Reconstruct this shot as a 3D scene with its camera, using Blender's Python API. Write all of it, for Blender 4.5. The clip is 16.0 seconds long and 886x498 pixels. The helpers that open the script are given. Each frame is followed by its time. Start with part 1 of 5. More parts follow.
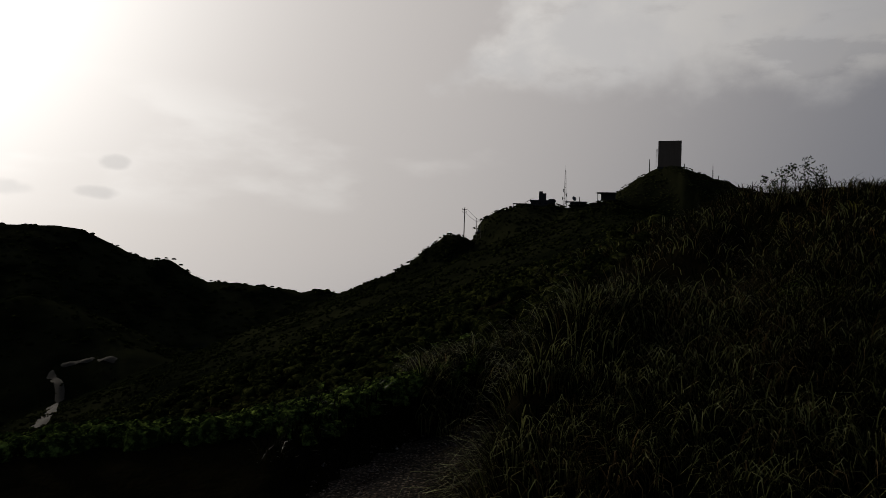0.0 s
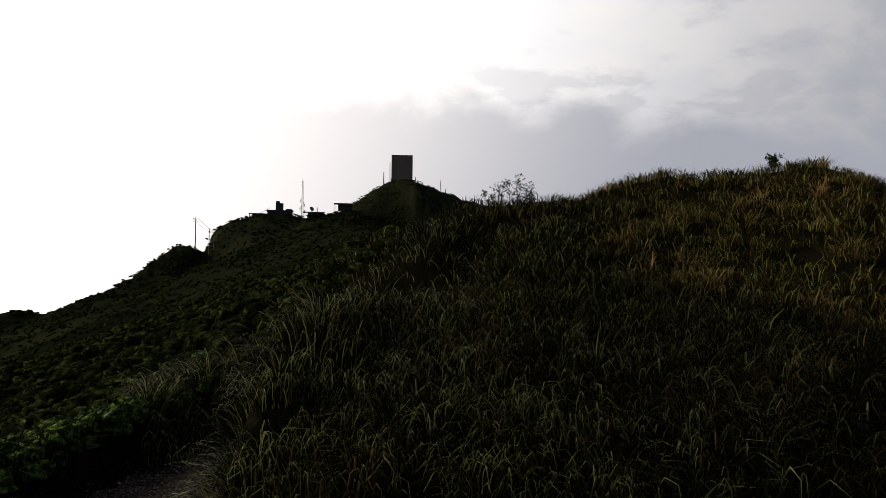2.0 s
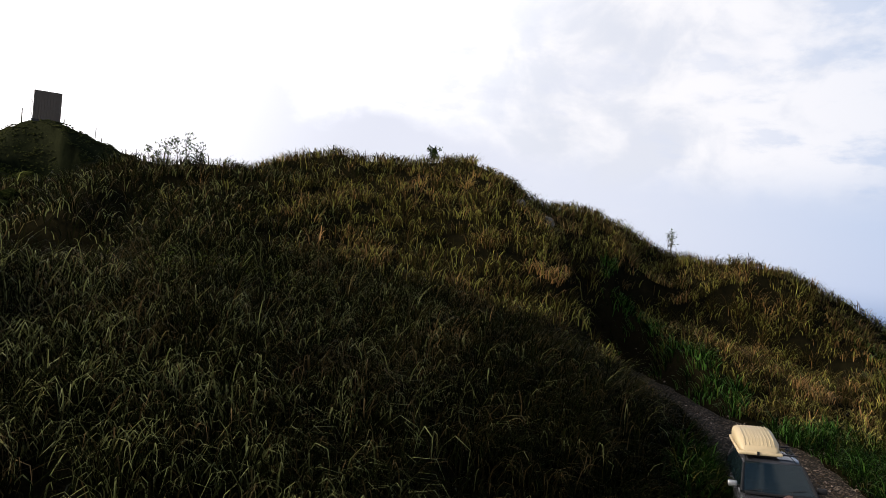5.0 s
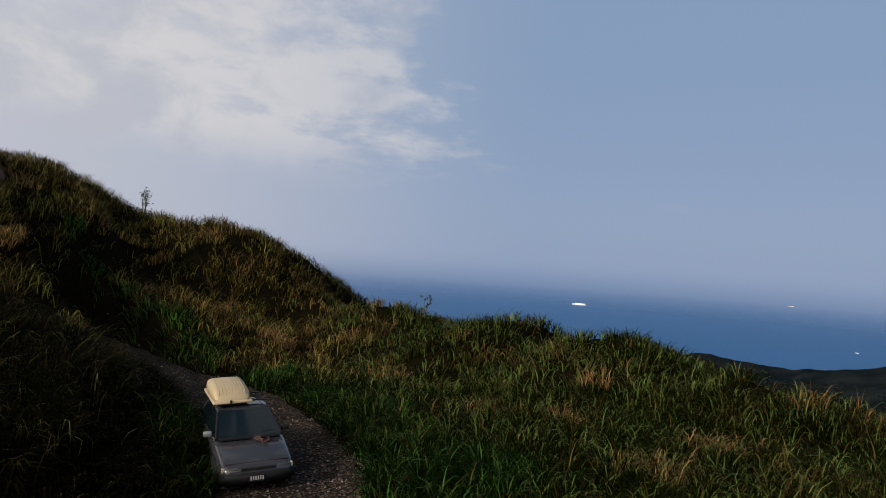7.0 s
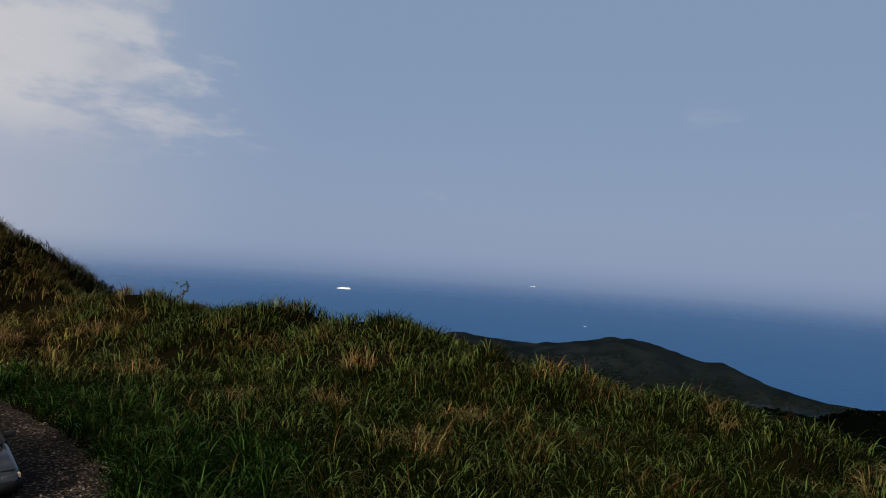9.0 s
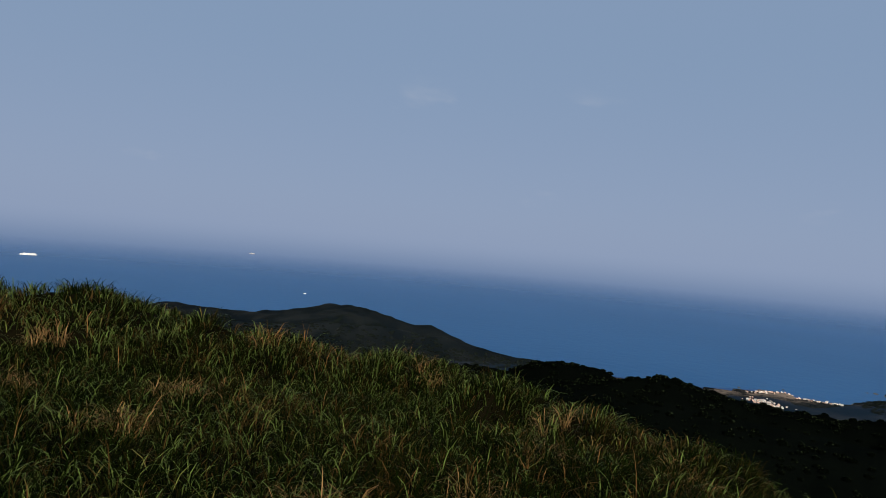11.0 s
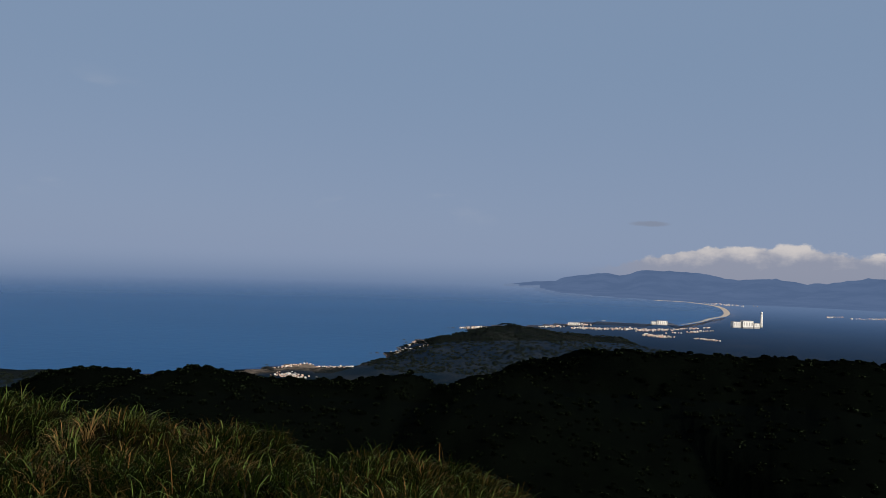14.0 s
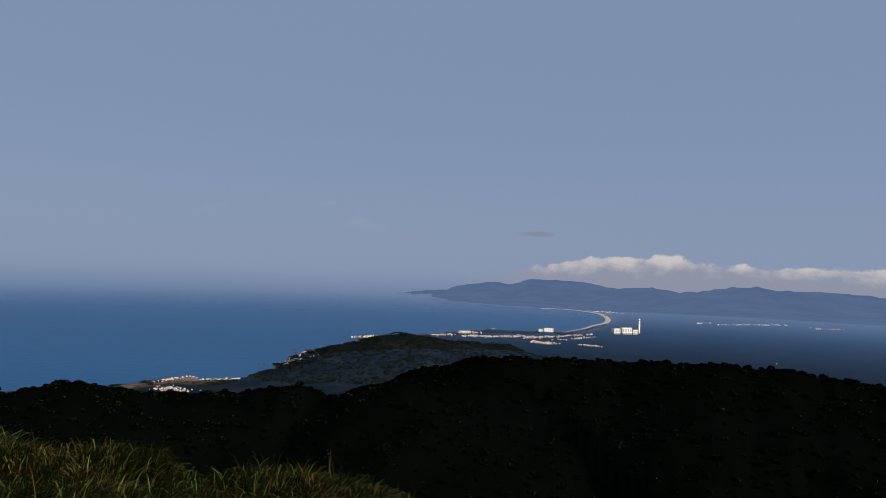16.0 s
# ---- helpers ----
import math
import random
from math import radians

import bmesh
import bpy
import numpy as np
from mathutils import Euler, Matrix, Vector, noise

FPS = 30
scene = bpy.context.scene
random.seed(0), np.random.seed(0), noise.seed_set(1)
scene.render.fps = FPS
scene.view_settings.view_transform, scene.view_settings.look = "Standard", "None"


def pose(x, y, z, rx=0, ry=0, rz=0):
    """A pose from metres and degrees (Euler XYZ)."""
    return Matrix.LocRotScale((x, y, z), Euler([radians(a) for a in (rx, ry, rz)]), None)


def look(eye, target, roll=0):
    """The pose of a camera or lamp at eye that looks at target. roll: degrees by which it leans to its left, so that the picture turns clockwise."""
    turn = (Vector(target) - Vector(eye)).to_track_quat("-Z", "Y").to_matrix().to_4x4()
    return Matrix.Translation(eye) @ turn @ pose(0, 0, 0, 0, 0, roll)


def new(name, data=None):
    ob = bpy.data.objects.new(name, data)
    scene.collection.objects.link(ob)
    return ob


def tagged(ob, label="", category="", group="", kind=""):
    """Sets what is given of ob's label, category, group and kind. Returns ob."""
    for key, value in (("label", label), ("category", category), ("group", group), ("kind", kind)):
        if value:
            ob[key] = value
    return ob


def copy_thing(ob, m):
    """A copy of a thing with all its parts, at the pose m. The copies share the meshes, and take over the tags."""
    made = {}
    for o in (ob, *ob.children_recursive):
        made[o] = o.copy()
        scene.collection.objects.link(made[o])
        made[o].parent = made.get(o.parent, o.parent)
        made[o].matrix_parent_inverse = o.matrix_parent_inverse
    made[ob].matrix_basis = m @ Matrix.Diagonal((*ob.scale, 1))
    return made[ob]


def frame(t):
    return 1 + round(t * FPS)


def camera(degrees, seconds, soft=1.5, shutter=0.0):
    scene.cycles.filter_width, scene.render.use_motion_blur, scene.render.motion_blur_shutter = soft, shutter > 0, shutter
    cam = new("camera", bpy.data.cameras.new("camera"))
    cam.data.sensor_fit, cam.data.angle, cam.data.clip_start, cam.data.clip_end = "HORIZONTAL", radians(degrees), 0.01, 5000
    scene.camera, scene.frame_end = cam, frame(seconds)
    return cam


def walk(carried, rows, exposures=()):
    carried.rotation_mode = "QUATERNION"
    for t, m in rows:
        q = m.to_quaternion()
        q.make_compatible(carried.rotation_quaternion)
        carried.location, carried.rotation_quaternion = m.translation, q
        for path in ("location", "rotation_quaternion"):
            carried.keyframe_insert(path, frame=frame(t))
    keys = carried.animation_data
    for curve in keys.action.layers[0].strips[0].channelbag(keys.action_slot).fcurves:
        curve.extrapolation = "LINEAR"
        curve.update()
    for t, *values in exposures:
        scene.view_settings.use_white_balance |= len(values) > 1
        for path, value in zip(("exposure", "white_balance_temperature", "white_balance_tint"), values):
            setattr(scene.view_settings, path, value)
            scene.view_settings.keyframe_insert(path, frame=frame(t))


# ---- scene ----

# ---------------------------------------------------------------- camera
EYE = Vector((0.0, 0.0, 5.4))
cam = camera(65.1, 16.0, soft=0.85)
# seconds, bearing to the left of +y, pitch up, lean to the left (degrees)
TURN = [
    (0.0, -0.01, 0.68, 1.78), (0.5, -6.81, 0.91, 1.26), (1.0, -13.39, 1.42, 1.05), (1.5, -18.73, 1.59, 0.82),
    (2.0, -21.36, 1.97, 0.56), (2.5, -23.02, 1.98, 1.06), (3.0, -24.55, 1.64, 1.31), (3.2, -26.12, 1.10, 1.30),
    (5.3, -54.21, 1.17, 4.13), (5.5, -58.64, 1.41, 3.76), (6.0, -69.47, 1.31, 3.54), (6.5, -80.50, 0.17, 3.92),
    (7.0, -89.73, 0.50, 3.80), (7.5, -96.42, 0.89, 3.86), (8.0, -101.41, 0.41, 3.37), (8.5, -104.88, 0.13, 3.55),
    (8.7, -106.91, 0.57, 3.90), (10.8, -120.27, -1.84, -0.13), (10.9, -127.33, -0.75, 3.58), (11.0, -131.82, -0.42, 4.90),
    (11.2, -138.97, -2.93, 5.03), (11.5, -142.38, -2.19, 3.81), (12.0, -151.10, 1.76, 2.72), (12.5, -157.36, -0.03, 2.41),
    (13.0, -163.51, 0.44, 2.50), (13.5, -165.81, 1.80, 2.01), (14.0, -169.57, 0.86, 1.90), (14.5, -172.59, 1.37, 2.11),
    (15.0, -174.28, 1.52, 1.77), (15.5, -176.94, 0.76, 2.65), (16.0, -178.40, 1.89, 2.08),
]


def bearing(az, el=0.0):
    """A unit vector at az degrees to the left of +y and el degrees up."""
    a, e = radians(az), radians(el)
    return Vector((-math.sin(a) * math.cos(e), math.cos(a) * math.cos(e), math.sin(e)))


walk(cam, [(t, look(EYE, EYE + bearing(a, p), r)) for t, a, p, r in TURN],
     [(0.0, -2.1), (1.0, -1.6), (2.0, -0.78), (3.2, -0.35), (5.3, 0.3), (6.0, -0.08), (7.0, -0.38), (8.5, -0.5), (11.0, -0.45), (12.3, -0.55), (16.0, -0.6)])

# ---------------------------------------------------------------- light
SUN = bearing(50, 24)
sun = new("sun", bpy.data.lights.new("sun", "SUN"))
sun.data.energy, sun.data.angle, sun.data.color = 4.6, radians(4.0), (1.0, 0.89, 0.72)
sun.matrix_world = look(SUN * 100, (0, 0, 0))

world = bpy.data.worlds.new("world")
scene.world = world
world.use_nodes = True


class Nodes:
    """Short hand for building node trees."""

    def __init__(self, tree):
        self.tree = tree
        tree.nodes.clear()

    def add(self, kind, **values):
        node = self.tree.nodes.new(kind)
        for key, value in values.items():
            if key in node.inputs:
                self.put(node.inputs[key], value)
            else:
                setattr(node, key, value)
        return node

    def put(self, socket, value):
        if isinstance(value, bpy.types.NodeSocket):
            self.tree.links.new(value, socket)
        else:
            socket.default_value = value

    def math(self, op, a, b=0.0, c=0.0, clamp=False):
        node = self.tree.nodes.new("ShaderNodeMath")
        node.operation, node.use_clamp = op, clamp
        for socket, value in zip(node.inputs, (a, b, c)):
            self.put(socket, value)
        return node.outputs[0]

    def vmath(self, op, a, b=(0, 0, 0), out=0):
        node = self.tree.nodes.new("ShaderNodeVectorMath")
        node.operation = op
        self.put(node.inputs[0], a)
        self.put(node.inputs[1], b)
        return node.outputs[out]

    def mix(self, fac, a, b):
        node = self.tree.nodes.new("ShaderNodeMix")
        node.data_type = "RGBA"
        for i, value in ((0, fac), (6, a), (7, b)):
            if not isinstance(value, (bpy.types.NodeSocket, float, int)):
                value = (*value, 1.0)[:4]
            self.put(node.inputs[i], value)
        return node.outputs[2]

    def span(self, value, a, b, c=0.0, d=1.0, smooth=True):
        node = self.tree.nodes.new("ShaderNodeMapRange")
        node.interpolation_type = "SMOOTHSTEP" if smooth else "LINEAR"
        for socket, v in zip(node.inputs, (value, a, b, c, d)):
            self.put(socket, v)
        return node.outputs[0]

    def noise(self, vector, scale, detail=4.0, rough=0.55, distortion=0.0):
        node = self.add("ShaderNodeTexNoise", Scale=scale, Detail=detail, Roughness=rough, Distortion=distortion)
        if vector is not None:
            self.put(node.inputs["Vector"], vector)
        return node.outputs[0]


def build_sky():
    n = Nodes(world.node_tree)
    way = n.add("ShaderNodeTexCoord").outputs["Generated"]
    split = n.add("ShaderNodeSeparateXYZ", Vector=way)
    height = split.outputs[2]
    sky = n.add("ShaderNodeTexSky", sky_type="NISHITA", sun_disc=False, sun_elevation=radians(24), sun_rotation=radians(-50),
                altitude=700.0, air_density=1.0, dust_density=3.0, ozone_density=1.0)
    clear = n.vmath("SCALE", sky.outputs[0])
    n.put(clear.node.inputs["Scale"], 0.05)
    to_sun = n.vmath("DOT_PRODUCT", way, tuple(SUN), out=1)
    # hazy air: lavender grey at the horizon, greyer blue above, a deep zenith; brighter and warmer towards the sun
    haze = n.mix(n.span(height, -0.03, 0.30), (0.395, 0.500, 0.725), (0.332, 0.466, 0.690))
    side = n.vmath("DOT_PRODUCT", way, tuple(bearing(-24, 8)), out=1)
    haze = n.mix(n.span(side, 0.28, 0.95), haze, (0.73, 0.745, 0.845))
    # blue below the horizon shows through faded sea and land as their haze
    water = n.mix(n.span(height, -0.12, -0.045), (0.055, 0.130, 0.300), (0.120, 0.230, 0.460))
    haze = n.mix(n.span(height, -0.074, 0.008, 1.0, 0.0), haze, water)
    warm = n.mix(n.span(to_sun, 0.03, 0.88), haze, (2.60, 2.43, 2.32))
    base = n.mix(0.9, clear, warm)
    # clouds lie on a flat layer, thick on the sun's side and gone past a ragged edge in the north
    lift = n.math("ADD", n.math("MAXIMUM", height, 0.0), 0.16)
    flat = n.add("ShaderNodeCombineXYZ", X=n.math("DIVIDE", split.outputs[0], lift), Y=n.math("DIVIDE", split.outputs[1], lift), Z=3.7).outputs[0]
    cover = n.math("MULTIPLY_ADD", n.noise(flat, 3.4, 8.0, 0.58, 0.1), 0.62, n.math("MULTIPLY", n.noise(flat, 0.8, 4.0, 0.5), 0.50))
    bias = n.span(side, 0.08, 0.72, -0.42, 0.10)
    dense = n.span(n.math("ADD", cover, bias), 0.45, 0.63)
    # the deck's lower edge climbs towards the west, where it ends
    edge = bearing(-60, 8).cross(bearing(-3, 14.5)).normalized()
    edge = edge if edge.z > 0 else -edge
    puffy = n.vmath("MULTIPLY", way, (1.0, 1.0, 1.35))
    ragged = n.math("MULTIPLY_ADD", n.noise(puffy, 8.0, 6.0, 0.52), 0.17, -0.085)
    above = n.math("ADD", n.vmath("DOT_PRODUCT", way, tuple(edge), out=1), ragged)
    beyond = n.math("ADD", n.vmath("DOT_PRODUCT", way, tuple(bearing(-93)), out=1), n.math("MULTIPLY", ragged, 2.0))
    deck = n.math("MULTIPLY", n.span(above, -0.030, 0.045), n.span(beyond, -0.03, 0.06))
    dense = n.math("MULTIPLY", n.math("MAXIMUM", dense, n.math("MULTIPLY", deck, n.span(side, 0.45, 0.75, 0.0, 0.6))), deck)
    dense = n.math("MULTIPLY", dense, n.span(height, 0.07, 0.17))
    dense = n.math("MULTIPLY", dense, n.span(side, 0.42, 0.80, 0.65, 1.0))
    low = n.span(n.math("ADD", n.noise(n.vmath("MULTIPLY", way, (1.0, 1.0, 2.6)), 4.0, 5.0, 0.5), n.span(to_sun, 0.5, 0.95, -0.14, 0.06)), 0.47, 0.66)
    low = n.math("MULTIPLY", low, n.math("MULTIPLY", n.span(height, 0.035, 0.09), n.span(height, 0.17, 0.24, 1.0, 0.0)))
    bright = n.mix(n.span(to_sun, -0.2, 0.9), (0.82, 0.81, 0.84), (3.1, 2.98, 2.86))
    shade = n.mix(n.span(n.noise(puffy, 8.0, 6.0, 0.55, 0.3), 0.40, 0.64), bright, n.mix(n.span(to_sun, -0.2, 0.6), (0.60, 0.63, 0.72), (2.2, 2.14, 2.12)))
    full = n.mix(n.math("MULTIPLY", low, 0.55), base, bright)
    full = n.mix(dense, full, n.mix(0.8, bright, shade))
    # out of view: dark to dim ambient light, pale patches added for windscreen reflections
    zenith = n.mix(n.span(n.noise(flat, 5.0, 5.0, 0.55, 0.5), 0.46, 0.66), (0.06, 0.12, 0.25), (0.50, 0.56, 0.64))
    full = n.mix(n.span(height, 0.40, 0.66), full, zenith)
    # a low bank of cumulus over the southern range, and single dark scraps of cloud

    def local(az):
        return n.vmath("DOT_PRODUCT", way, tuple(bearing(az - 90)), out=1), n.vmath("DOT_PRODUCT", way, tuple(bearing(az)), out=1)

    u, ahead = local(-194)
    puffs = n.noise(n.vmath("MULTIPLY", way, (1.0, 1.0, 1.6)), 26.0, 6.0, 0.6)
    rise = n.math("SUBTRACT", n.span(u, -0.215, -0.03, 0.0, 0.034), n.span(u, 0.05, 0.13, 0.0, 0.011))
    crown = n.math("ADD", rise, n.math("MULTIPLY_ADD", puffs, 0.030, -0.016))
    crown = n.math("ADD", crown, n.math("MULTIPLY_ADD", n.noise(way, 60.0, 3.0), 0.008, -0.004))
    bank = n.math("MULTIPLY", n.span(n.math("SUBTRACT", crown, height), -0.001, 0.004), n.span(height, -0.030, -0.016))
    bank = n.math("MULTIPLY", n.math("MULTIPLY", bank, n.span(u, -0.24, -0.12)), n.math("GREATER_THAN", ahead, 0.5))
    sunlit = n.mix(n.span(n.math("MULTIPLY_ADD", height, 20.0, puffs), 0.55, 1.15), (0.42, 0.44, 0.55), (1.02, 0.93, 0.87))
    full = n.mix(n.math("MULTIPLY", bank, 0.8), full, sunlit)
    for az, el, wide, high, depth in ((-186.2, 3.35, 0.030, 0.0045, 0.5), (25.5, 6.3, 0.022, 0.011, 0.35), (26.6, 4.0, 0.030, 0.010, 0.35),
                                      (32.5, 4.0, 0.034, 0.012, 0.35)):
        u, ahead = local(az)
        ragged = n.math("MULTIPLY_ADD", n.noise(way, 34.0, 4.0, 0.6), 1.3, -0.65)
        v = n.math("DIVIDE", n.math("SUBTRACT", height, math.sin(radians(el))), high)
        off = n.math("ADD", n.math("ADD", n.math("POWER", n.math("DIVIDE", u, wide), 2.0), n.math("MULTIPLY", v, v)), ragged)
        scrap = n.math("MULTIPLY", n.span(off, 0.1, 1.1, depth, 0.0), n.math("GREATER_THAN", ahead, 0.5))
        full = n.mix(scrap, full, n.mix(n.span(to_sun, 0.0, 0.7), (0.30, 0.32, 0.40), (0.85, 0.83, 0.86)))
    glow = n.math("POWER", n.math("MAXIMUM", to_sun, 0.0), 12.0)
    glare = n.mix(1.0, (0, 0, 0), (1.0, 0.97, 0.92))
    lit = n.vmath("SCALE", glare)
    n.put(lit.node.inputs["Scale"], n.math("MULTIPLY", glow, 6.0))
    total = n.vmath("ADD", full, lit)
    back = n.add("ShaderNodeBackground", Color=total, Strength=1.0)
    n.tree.links.new(back.outputs[0], n.add("ShaderNodeOutputWorld").inputs[0])


build_sky()

# ---------------------------------------------------------------- materials
SEA_LEVEL = -135.0


def material(name):
    mat = bpy.data.materials.new(name)
    mat.use_nodes = True
    n = Nodes(mat.node_tree)
    return mat, n


def finish(n, shader, far=None, clear_west=1.0):
    """Closes a material. far: (start, end, most): fades to transparent with distance, imitating haze."""
    out = n.add("ShaderNodeOutputMaterial")
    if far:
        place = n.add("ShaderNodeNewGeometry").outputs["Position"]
        # the fade is weaker northwards, where the bright sky would show through
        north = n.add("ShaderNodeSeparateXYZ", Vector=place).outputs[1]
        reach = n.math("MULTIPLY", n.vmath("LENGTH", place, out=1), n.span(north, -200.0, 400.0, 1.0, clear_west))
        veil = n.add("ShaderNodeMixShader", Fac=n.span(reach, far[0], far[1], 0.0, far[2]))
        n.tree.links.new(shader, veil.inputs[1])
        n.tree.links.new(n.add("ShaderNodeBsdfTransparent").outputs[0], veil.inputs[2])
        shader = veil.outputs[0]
    n.tree.links.new(shader, out.inputs[0])


def plain(name, colour, rough=0.7, metal=0.0, grain=25.0, amount=0.25, bump=0.15, spec=0.5):
    """A painted or bare surface with fine grain and blotches."""
    mat, n = material(name)
    at = n.add("ShaderNodeTexCoord").outputs["Object"]
    fine, broad = n.noise(at, grain, 5.0), n.noise(at, grain * 0.12, 3.0)
    dark = tuple(c * (1 - amount) for c in colour)
    light = tuple(min(1.0, c * (1 + amount)) for c in colour)
    tone = n.mix(n.math("MULTIPLY_ADD", fine, 0.5, n.math("MULTIPLY", broad, 0.5)), dark, light)
    relief = n.add("ShaderNodeBump", Strength=bump, Distance=0.01, Height=fine)
    bsdf = n.add("ShaderNodeBsdfPrincipled", Roughness=rough, Metallic=metal, Normal=relief.outputs[0])
    n.put(bsdf.inputs["Base Color"], tone)
    n.put(bsdf.inputs["Specular IOR Level"], spec)
    finish(n, bsdf.outputs[0])
    return mat


def soil_material():
    mat, n = material("soil_and_turf")
    at = n.add("ShaderNodeNewGeometry").outputs["Position"]
    split = n.add("ShaderNodeSeparateXYZ", Vector=at)
    reach = n.vmath("LENGTH", at, out=1)
    fine, broad = n.noise(at, 1.7, 6.0), n.noise(at, 0.02, 6.0, 0.6)
    # near soil and woodland floor almost black, in place of shade under plants
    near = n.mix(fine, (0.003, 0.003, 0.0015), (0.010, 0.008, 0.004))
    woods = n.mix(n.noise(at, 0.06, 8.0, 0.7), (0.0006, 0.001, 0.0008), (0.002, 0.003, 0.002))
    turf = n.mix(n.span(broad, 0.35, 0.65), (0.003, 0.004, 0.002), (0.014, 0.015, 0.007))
    # far woods paler and greyer: part of the haze is in this colour
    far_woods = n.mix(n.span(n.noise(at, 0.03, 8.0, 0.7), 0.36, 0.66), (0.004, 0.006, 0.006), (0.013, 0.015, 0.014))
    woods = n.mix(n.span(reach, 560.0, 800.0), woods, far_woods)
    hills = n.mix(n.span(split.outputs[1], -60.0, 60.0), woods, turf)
    fields = n.mix(n.span(n.noise(at, 0.012, 8.0, 0.7), 0.4, 0.65), (0.005, 0.009, 0.009), (0.020, 0.022, 0.021))
    low = n.span(split.outputs[2], SEA_LEVEL + 2.0, SEA_LEVEL + 9.0, 1.0, 0.0)
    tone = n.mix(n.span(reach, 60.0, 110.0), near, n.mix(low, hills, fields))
    sand = n.span(split.outputs[2], SEA_LEVEL + 0.9, SEA_LEVEL + 1.5, 1.0, 0.0)
    sand = n.math("MULTIPLY", sand, n.span(n.noise(at, 0.035, 5.0, 0.7), 0.42, 0.60))
    tone = n.mix(sand, tone, (0.30, 0.235, 0.18))
    relief = n.add("ShaderNodeBump", Strength=0.6, Distance=1.0, Height=n.noise(at, 0.25, 8.0, 0.65))
    bsdf = n.add("ShaderNodeBsdfPrincipled", Roughness=0.95, Normal=relief.outputs[0])
    n.put(bsdf.inputs["Base Color"], tone)
    n.put(bsdf.inputs["Specular IOR Level"], 0.0)
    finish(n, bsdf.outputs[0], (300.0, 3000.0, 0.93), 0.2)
    return mat


def sea_material():
    mat, n = material("sea_water")
    at = n.add("ShaderNodeNewGeometry").outputs["Position"]
    swell, streak = n.noise(at, 0.05, 5.0), n.noise(n.vmath("MULTIPLY", at, (0.0012, 0.004, 0.0)), 1.0, 4.0)
    tone = n.mix(streak, (0.003, 0.064, 0.185), (0.010, 0.088, 0.235))
    relief = n.add("ShaderNodeBump", Strength=0.35, Distance=1.5, Height=swell)
    bsdf = n.add("ShaderNodeBsdfPrincipled", Roughness=0.35, IOR=1.33, Normal=relief.outputs[0])
    n.put(bsdf.inputs["Base Color"], tone)
    n.put(bsdf.inputs["Specular IOR Level"], 0.12)
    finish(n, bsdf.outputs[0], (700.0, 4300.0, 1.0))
    return mat


def blade_material(name, green_a, green_b, straw):
    mat, n = material(name)
    tint = n.add("ShaderNodeAttribute", attribute_name="tint").outputs["Fac"]
    dry = n.add("ShaderNodeAttribute", attribute_name="dry").outputs["Fac"]
    tone = n.mix(dry, n.mix(tint, green_a, green_b), straw)
    bsdf = n.add("ShaderNodeBsdfPrincipled", Roughness=0.42)
    n.put(bsdf.inputs["Base Color"], tone)
    n.put(bsdf.inputs["Specular IOR Level"], n.math("MULTIPLY", n.math("MAXIMUM", tint, dry), 0.08))
    thin = n.add("ShaderNodeBsdfTranslucent", Color=tone)
    both = n.add("ShaderNodeMixShader", Fac=0.3)
    n.tree.links.new(bsdf.outputs[0], both.inputs[1])
    n.tree.links.new(thin.outputs[0], both.inputs[2])
    finish(n, both.outputs[0])
    return mat


def leaf_material(name, dark, light, far=None, grain=1.8, rare=2.0, base=0.6, spray=0.0):
    mat, n = material(name)
    place = n.add("ShaderNodeNewGeometry")
    speckle = n.noise(place.outputs["Position"], grain, 5.0, 0.7)
    island = n.math("POWER", place.outputs["Random Per Island"], rare)
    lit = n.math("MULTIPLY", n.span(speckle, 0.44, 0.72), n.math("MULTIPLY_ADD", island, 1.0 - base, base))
    # domes darkened against their leaf sprays: shade inside the crown, in colour
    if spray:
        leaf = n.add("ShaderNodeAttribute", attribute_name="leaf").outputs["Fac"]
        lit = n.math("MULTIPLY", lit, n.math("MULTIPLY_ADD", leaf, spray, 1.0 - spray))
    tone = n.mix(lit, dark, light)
    relief = n.add("ShaderNodeBump", Strength=0.7, Distance=0.5 / grain, Height=speckle)
    bsdf = n.add("ShaderNodeBsdfPrincipled", Roughness=1.0, Normal=relief.outputs[0])
    n.put(bsdf.inputs["Base Color"], tone)
    n.put(bsdf.inputs["Specular IOR Level"], 0.0)
    finish(n, bsdf.outputs[0], far)
    return mat


def gravel_material():
    mat, n = material("gravel")
    at = n.add("ShaderNodeNewGeometry").outputs["Position"]
    stones = n.add("ShaderNodeTexVoronoi", Scale=12.0, Vector=at)
    broad = n.noise(at, 0.7, 4.0)
    tone = n.mix(n.span(broad, 0.35, 0.7), (0.016, 0.011, 0.007), (0.066, 0.045, 0.029))
    pick = n.add("ShaderNodeSeparateXYZ", Vector=stones.outputs["Color"]).outputs[0]
    tone = n.mix(n.span(pick, 0.45, 1.0), tone, (0.125, 0.096, 0.075))
    tone = n.mix(n.span(stones.outputs["Distance"], 0.25, 0.6), tone, (0.010, 0.008, 0.006))
    relief = n.add("ShaderNodeBump", Strength=0.8, Distance=0.04, Height=stones.outputs["Distance"])
    relief.invert = True
    bsdf = n.add("ShaderNodeBsdfPrincipled", Roughness=0.9, Normal=relief.outputs[0])
    n.put(bsdf.inputs["Base Color"], tone)
    n.put(bsdf.inputs["Specular IOR Level"], 0.05)
    finish(n, bsdf.outputs[0])
    return mat


